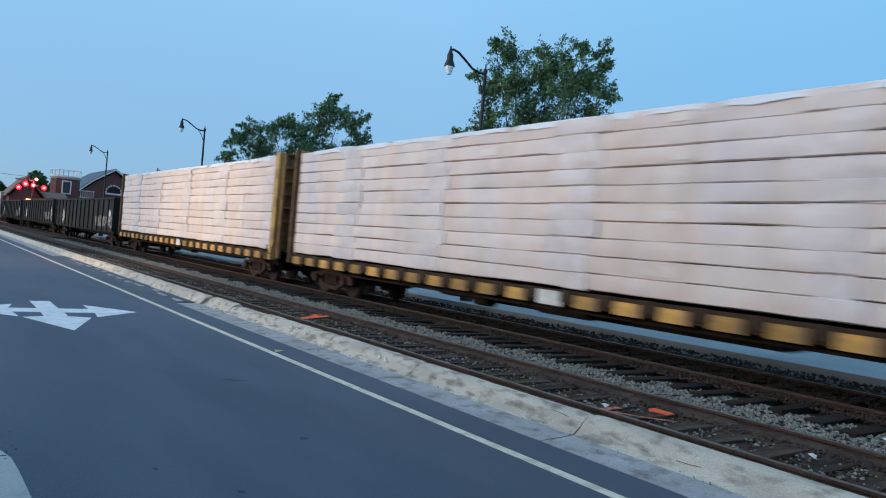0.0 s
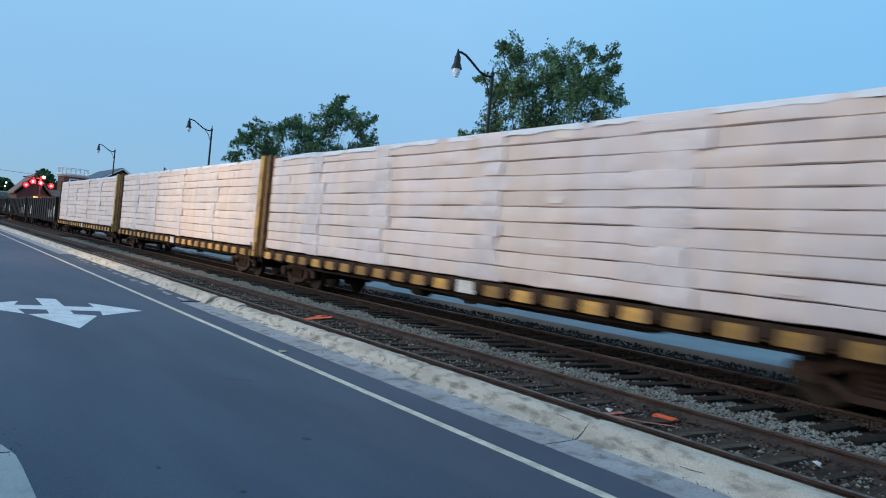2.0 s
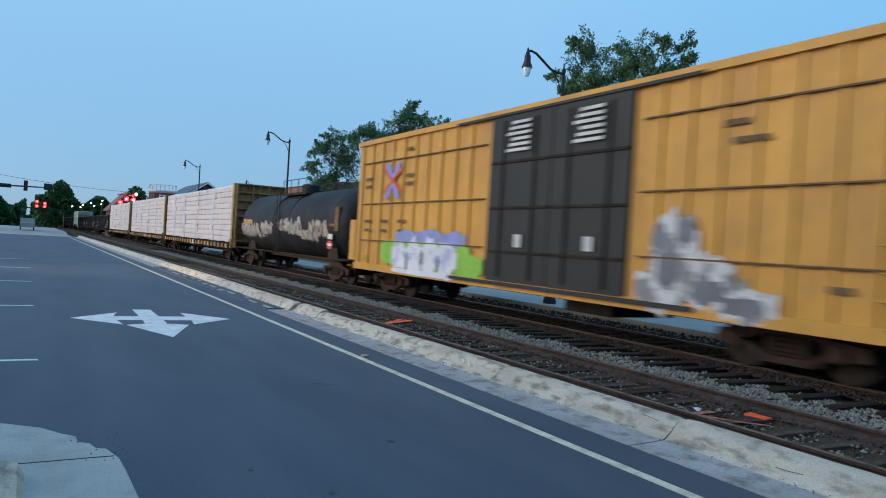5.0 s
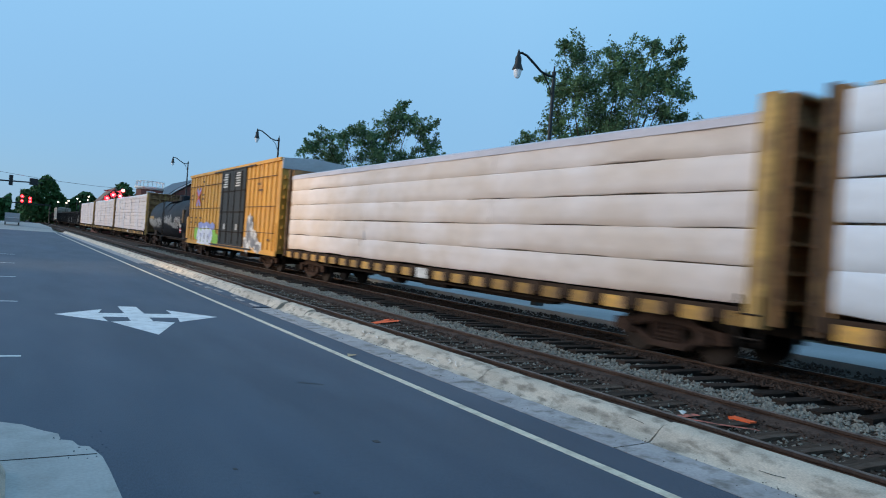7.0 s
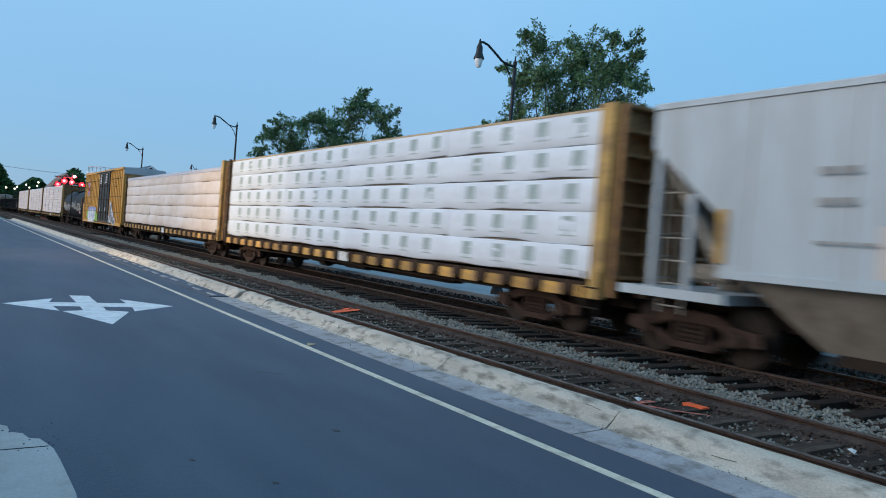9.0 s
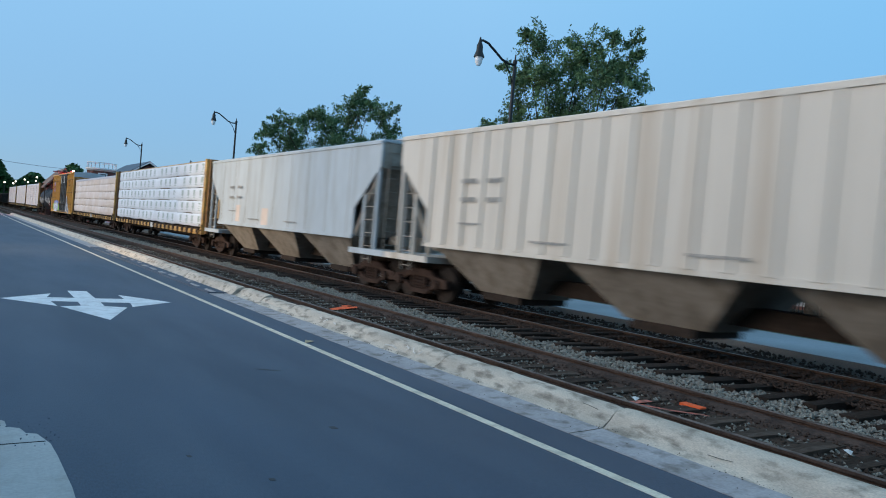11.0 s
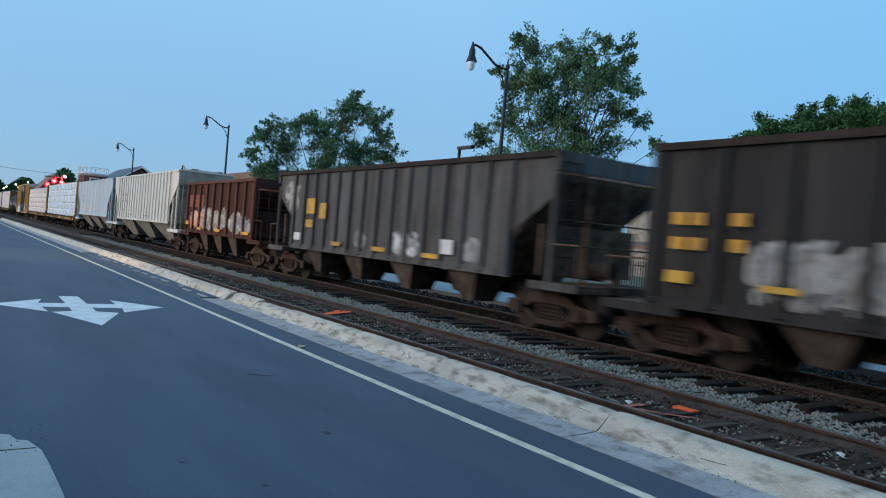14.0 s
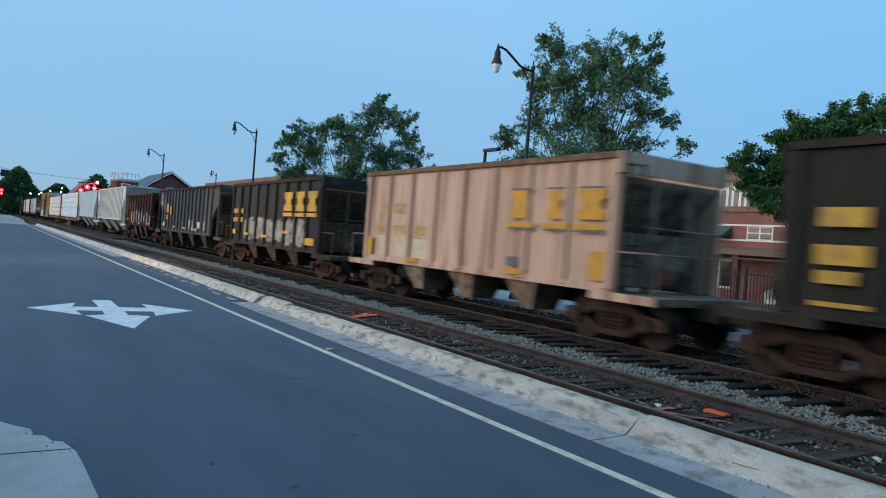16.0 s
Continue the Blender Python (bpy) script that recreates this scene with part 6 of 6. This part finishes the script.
wire = [(-8.5 + 25.6 * i / 23, 95 + 28.6 * i / 23, 7.35 - 0.2 * i / 23 - 0.5 * math.sin(math.pi * i / 23)) for i in range(24)]
whole("overhead_wire", Shape().tube(wire, [0.022] * 24, 5), POLE, "thin black overhead wire across the street", "wire")
pk = thing("pickup_truck", "grey pickup truck waiting at the crossing", "car", at=(0.1, 120, 0.38))
part("body", Shape().prism_x([(-2.6, 0.4), (2.6, 0.4), (2.6, 0.95), (1.3, 1.05), (0.8, 1.65), (-0.5, 1.7), (-0.8, 1.05), (-2.6, 1.0)], -0.9, 0.9), CAR_G, pk)
part("windscreen", Shape().prism_x([(-0.45, 1.1), (0.9, 1.1), (0.6, 1.58), (-0.4, 1.6)], -0.91, 0.91), PANE, pk)
for x in (-0.9, 0.75):
    for y in (-1.6, 1.6):
        part("wheel", Shape().cyl((x, y, 0.35), (x + 0.15, y, 0.35), 0.36, 12), BLACK_PAINT, pk)
whole("street_rise", Shape().prism_x([(112, -0.05), (118, 0.38), (126, 0.42), (170, 0.45), (170, -0.05)], -9, 5), STREET, "gentle rise of the street past the crossing", "road", kind="structure")

# ---- station building, fence and car beyond the path ----
st = thing("station_building", "red brick station building with pale bands and dark cornice", "building")
part("wall", Shape().box(30, 40, 10, 24.6, -0.2, 4.35), BRICK, st)
part("parapet", Shape().box(29.9, 30.2, 9.9, 24.7, 4.35, 4.6), SHINGLE, st)
part("band", Shape().box(29.95, 30.0, 10, 24.6, 3.68, 3.76).box(29.95, 30.0, 10, 24.6, 2.98, 3.06), TRIM, st, "pale stone band")
part("canopy", Shape().prism_y([(28.4, 2.45), (30, 2.7), (30, 2.5), (28.4, 2.3)], 9, 26), SHINGLE, st, "dark canopy edge")
for y in (11.2, 13.9, 16.6, 19.65, 22.8):
    w2 = part("window", Shape().box(29.93, 30.0, y, y + 1.32, 3.05, 3.66), TRIM, st, "white-framed window")
    for a in (0.06, 0.70):
        for z in (3.10, 3.40):
            part("pane", Shape().box(29.915, 29.93, y + a, y + a + 0.55, z, z + 0.24), PANE, w2)
for y in (12.5, 16.0, 21.4):
    w2 = part("window", Shape().box(29.93, 30.0, y, y + 0.95, 0.7, 2.1), TRIM, st, "ground-floor window")
    part("pane", Shape().box(29.915, 29.93, y + 0.1, y + 0.85, 0.8, 2.0), PANE, w2)
for y in (10.2, 14.8, 20.3, 25.6):
    part("pillar", Shape().box(28.5, 28.75, y, y + 0.3, 0, 2.4), BRICK_DK, st)
part("awning", Shape().prism_y([(29.15, 3.20), (29.98, 3.62), (29.98, 3.30), (29.15, 3.12)], 21.8, 24.4), AWNING, st, "small green awning")
ob2 = thing("office_building", "grey office building with a row of pale windows behind the station", "building")
part("wall", Shape().box(55, 66, 37.5, 48.5, -0.2, 9.1), HOP_GREY, ob2)
part("cornice", Shape().box(54.8, 66.2, 37.3, 48.7, 9.1, 9.4), SHINGLE, ob2)
part("roof_hut", Shape().box(57, 60, 41.4, 43.6, 9.4, 10.7), SHINGLE, ob2)
for i in range(8):
    y = 38.0 + i * 1.28
    w3 = part("window", Shape().box(54.9, 55.0, y, y + 0.95, 6.6, 8.6), TRIM, ob2, "pale-framed window")
    part("pane", Shape().box(54.86, 54.9, y + 0.26, y + 0.72, 6.9, 8.3), PANE, w3)
lb = thing("low_building", "long low building with brown roof", "building")
part("wall", Shape().box(30, 38, 78, 118, -0.2, 7.4), BRICK, lb)
part("roof", Shape().prism_y([(29.6, 7.4), (38.4, 7.4), (38.4, 7.6), (34, 8.6), (29.6, 8.2)], 77.6, 118.4), SHINGLE, lb, "brown roof edge")

fe = thing("fence", "dark iron picket fence", "fence", at=(24, 0, 0))
pick = Shape().box(-0.012, 0.012, -0.012, 0.012, 0.1, 1.72).mesh("picket", POLE)
for i in range(92):
    part("picket", pick, POLE, fe, at=(0, 9.2 + i * 0.135, 0))
part("rail", Shape().box(-0.02, 0.02, 9.2, 21.6, 1.5, 1.55).box(-0.02, 0.02, 9.2, 21.6, 0.25, 0.30), POLE, fe)
for y in (9.2, 11.7, 14.2, 16.7, 19.2, 21.6):
    part("post", Shape().box(-0.04, 0.04, y - 0.04, y + 0.04, -0.1, 1.85), POLE, fe)
pc = thing("parked_car", "white parked car behind the fence", "car", at=(27.2, 15.2, 0.06))
part("body", Shape().prism_x([(-2.2, 0.35), (2.2, 0.35), (2.25, 0.8), (1.9, 0.98), (1.0, 1.05), (-1.9, 1.05), (-2.2, 0.9)], -0.88, 0.88), CAR_W, pc)
part("cabin", Shape().prism_x([(1.0, 1.04), (0.35, 1.5), (-1.2, 1.52), (-1.9, 1.04)], -0.76, 0.76), CAR_W, pc)
part("side_window", Shape().prism_x([(0.75, 1.08), (0.25, 1.42), (-1.1, 1.44), (-1.55, 1.08)], -0.775, 0.775), PANE, pc)
for x in (-0.9, 0.72):
    for y in (-1.35, 1.4):
        wl = part("wheel", Shape().cyl((x, y, 0.33), (x + 0.18, y, 0.33), 0.33, 14), BLACK_PAINT, pc)

# ---- marks and litter on the near track ----
whole("paint_block", Shape().box(7.56, 7.68, 5.40, 5.70, 0.0, 0.065), SPRAY, "ballast lump sprayed bright orange beside the rail", "marked stone")
ps = Shape()
for x0, y0, x1, y1, w in ((6.80, 6.05, 7.10, 5.45, 0.06), (7.1, 5.45, 7.35, 5.15, 0.04), (6.78, 5.9, 7.25, 5.9, 0.05)):
    ps.add([(x0, y0 - w, 0.052), (x1, y1 - w, 0.052), (x1, y1 + w, 0.055), (x0, y0 + w, 0.055)], [(0, 1, 2, 3)])
whole("paint_mark", ps, SPRAY_P, "faded pink survey paint on the ties", "paint mark")
ps = Shape()
for x0, y0, x1, y1, w in ((6.95, 14.45, 7.9, 15.0, 0.10), (7.55, 15.1, 7.95, 15.3, 0.07), (6.95, 14.5, 7.85, 15.25, 0.05)):
    ps.add([(x0, y0 - w, 0.055), (x1, y1 - w, 0.055), (x1, y1 + w, 0.06), (x0, y0 + w, 0.06)], [(0, 1, 2, 3)])
whole("paint_mark", ps, SPRAY, "orange survey paint across the track", "paint mark")
for x, y in ((7.45, 3.57), (7.05, 5.95), (9.2, 3.6)):
    whole("litter", Shape().add([(x, y, 0.05), (x + 0.10, y + 0.03, 0.07), (x + 0.12, y + 0.11, 0.05), (x + 0.02, y + 0.09, 0.08), (x + 0.06, y + 0.06, 0.09)], [(0, 1, 4), (1, 2, 4), (2, 3, 4), (3, 0, 4)]), LITTER, "scrap of white paper between the rails", "litter")

# ---- ties, one by one near the camera ----
r3 = random.Random(21)


def tie_mesh(x0, x1, seed, m=TIE):
    rq = random.Random(seed)
    sh = Shape()
    n = 5
    pts = []
    for i in range(n + 1):
        x = x0 + (x1 - x0) * i / n
        a, b, c = rq.uniform(-0.015, 0.015), rq.uniform(-0.015, 0.015), rq.uniform(-0.012, 0.006)
        pts += [(x, -0.11 + a, -0.15), (x, -0.11 + a, c), (x, 0.11 + b, c + rq.uniform(-0.008, 0.008)), (x, 0.11 + b, -0.15)]
    fs = [(i * 4 + j, i * 4 + j + 1, (i + 1) * 4 + j + 1, (i + 1) * 4 + j) for i in range(n) for j in range(3)]
    fs += [(3, 2, 1, 0), (n * 4, n * 4 + 1, n * 4 + 2, n * 4 + 3)]
    return sh.add(pts, fs).mesh("tie", m)


near_ties = [tie_mesh(-0.98, 1.30, i) for i in range(6)]
main_ties = [tie_mesh(-2.38 + 0.13 * (i % 3), 1.40, 10 + i, TIE_SHADE) for i in range(6)]
for xc, tr, kinds, zt in ((T1, track_1, near_ties, 0.036), (T2, track_2, main_ties, 0.098)):
    rest = Shape()
    for i in range(600):
        y = -4 + i * 0.53 + r3.uniform(-0.04, 0.04)
        if i < 130:
            part("tie", kinds[i % 6], TIE, tr, at=(xc + r3.uniform(-0.05, 0.05), y, zt + r3.uniform(-0.012, 0.012))).rotation_euler = (0, 0, r3.uniform(-0.03, 0.03))
        else:
            rest.box(xc - 0.98, xc + 1.3, y - 0.11, y + 0.11, zt - 0.15, zt)
    ob = part("far_tie", rest, TIE, tr)
    ob["kind"] = "stuff"

# ---- ballast stones ----
def stones(name, x0, x1, y0, y1, n, size, m, z, label, seed, fall=1.0, mound=0.0):
    r = np.random.default_rng(seed)
    x = r.uniform(x0, x1, n)
    y = y0 + (y1 - y0) * r.uniform(0, 1, n) ** fall
    q = (x - x0) / (x1 - x0)
    zz = z + mound * np.sin(q * np.pi) + r.uniform(-0.012, 0.018, n)
    c = np.stack([x, y, zz], 1)
    s = size * r.uniform(0.55, 1.25, (n, 1, 1)) * (1 + (y[:, None, None] / 60))
    base = np.array([(1, 0, 0), (0, 1, 0), (-1, 0, 0), (0, -1, 0), (0.2, 0.1, 0.75), (0, 0, -0.7)])
    v = base[None] * s * r.uniform(0.55, 1.3, (n, 6, 1))
    a = r.uniform(0, 6.28, n)
    ca, sa = np.cos(a)[:, None], np.sin(a)[:, None]
    v = np.stack([v[..., 0] * ca - v[..., 1] * sa, v[..., 0] * sa + v[..., 1] * ca, v[..., 2]], 2) + c[:, None, :]
    tri = np.array([(0, 1, 4), (1, 2, 4), (2, 3, 4), (3, 0, 4), (1, 0, 5), (2, 1, 5), (3, 2, 5), (0, 3, 5)])
    f = (tri[None] + 6 * np.arange(n)[:, None, None]).reshape(-1, 3)
    me = bpy.data.meshes.new(name)
    me.from_pydata(v.reshape(-1, 3).tolist(), [], f.tolist())
    me.materials.append(m)
    return whole(name, me, m, label, "ballast", kind="stuff")


stones("ballast", 8.22, 9.78, -1, 60, 24000, 0.034, STONE, 0.022, "loose grey crushed stone between the tracks", 1, 1.6, 0.02)
stones("ballast", 9.98, 10.64, -1, 55, 14000, 0.028, BROWN_GRAVEL, 0.088, "rust-brown gravel along the main rail", 7, 1.5)
stones("ballast", 6.75, 7.9, -1, 45, 5000, 0.026, SOIL, 0.012, "dirty brown gravel between the near rails", 2, 1.5)
stones("ballast", 6.95, 7.85, 0, 40, 2600, 0.026, STONE, 0.012, "scattered brown stones between the near rails", 3, 1.5)
stones("ballast", 10.75, 12.7, -1, 50, 12000, 0.034, SHADE_GRAVEL, 0.085, "gravel under the train, darkened for its shade", 4, 1.5)
stones("ballast", 12.5, 14.2, -1, 60, 6000, 0.036, SHADE_GRAVEL, 0.02, "dark gravel at the far edge of the track bed", 5, 1.5)
stones("ballast", 7.70, 8.02, -1, 45, 4500, 0.022, BROWN_GRAVEL, 0.045, "rust-brown dirt along the near rails", 11, 1.5)
stones("ballast", 6.58, 6.86, -1, 45, 4000, 0.022, BROWN_GRAVEL, 0.045, "rust-brown dirt along the near rails", 12, 1.5)
stones("asphalt_crumbs", 0.40, 0.80, 6.15, 7.0, 26, 0.008, ASPHALT, 0.008, "crumbled asphalt along the edge of the pavement", 15)
stones("gutter_dirt", 5.64, 5.80, -1, 40, 900, 0.007, SOIL, 0.028, "fine dark grit along the foot of the kerb", 8, 1.3)
stones("gutter_grit", 5.25, 5.75, 0, 30, 200, 0.007, SOIL, 0.02, "grit and crumbs in the gutter", 6, 1.2)


# ---- what moves ----
SPEED = 13.01


def motions():
    turn = math.degrees(SPEED / 0.46) / FPS
    for car, u in TRAIN:
        walk(car, [(t, pose(T2, u + SPEED * (t - 8.0), RAIL_Z)) for t in (0.0, 4.0, 8.0, 12.0, 16.0)])
        for tr in car.children:
            if not tr.name.startswith("truck"):
                continue
            for ws in tr.children:
                if ws.name.startswith("wheelset"):
                    y = ws.location[1]
                    walk(ws, [(i / FPS, pose(0, y, 0.46, -turn * i)) for i in range(481)])


motions()
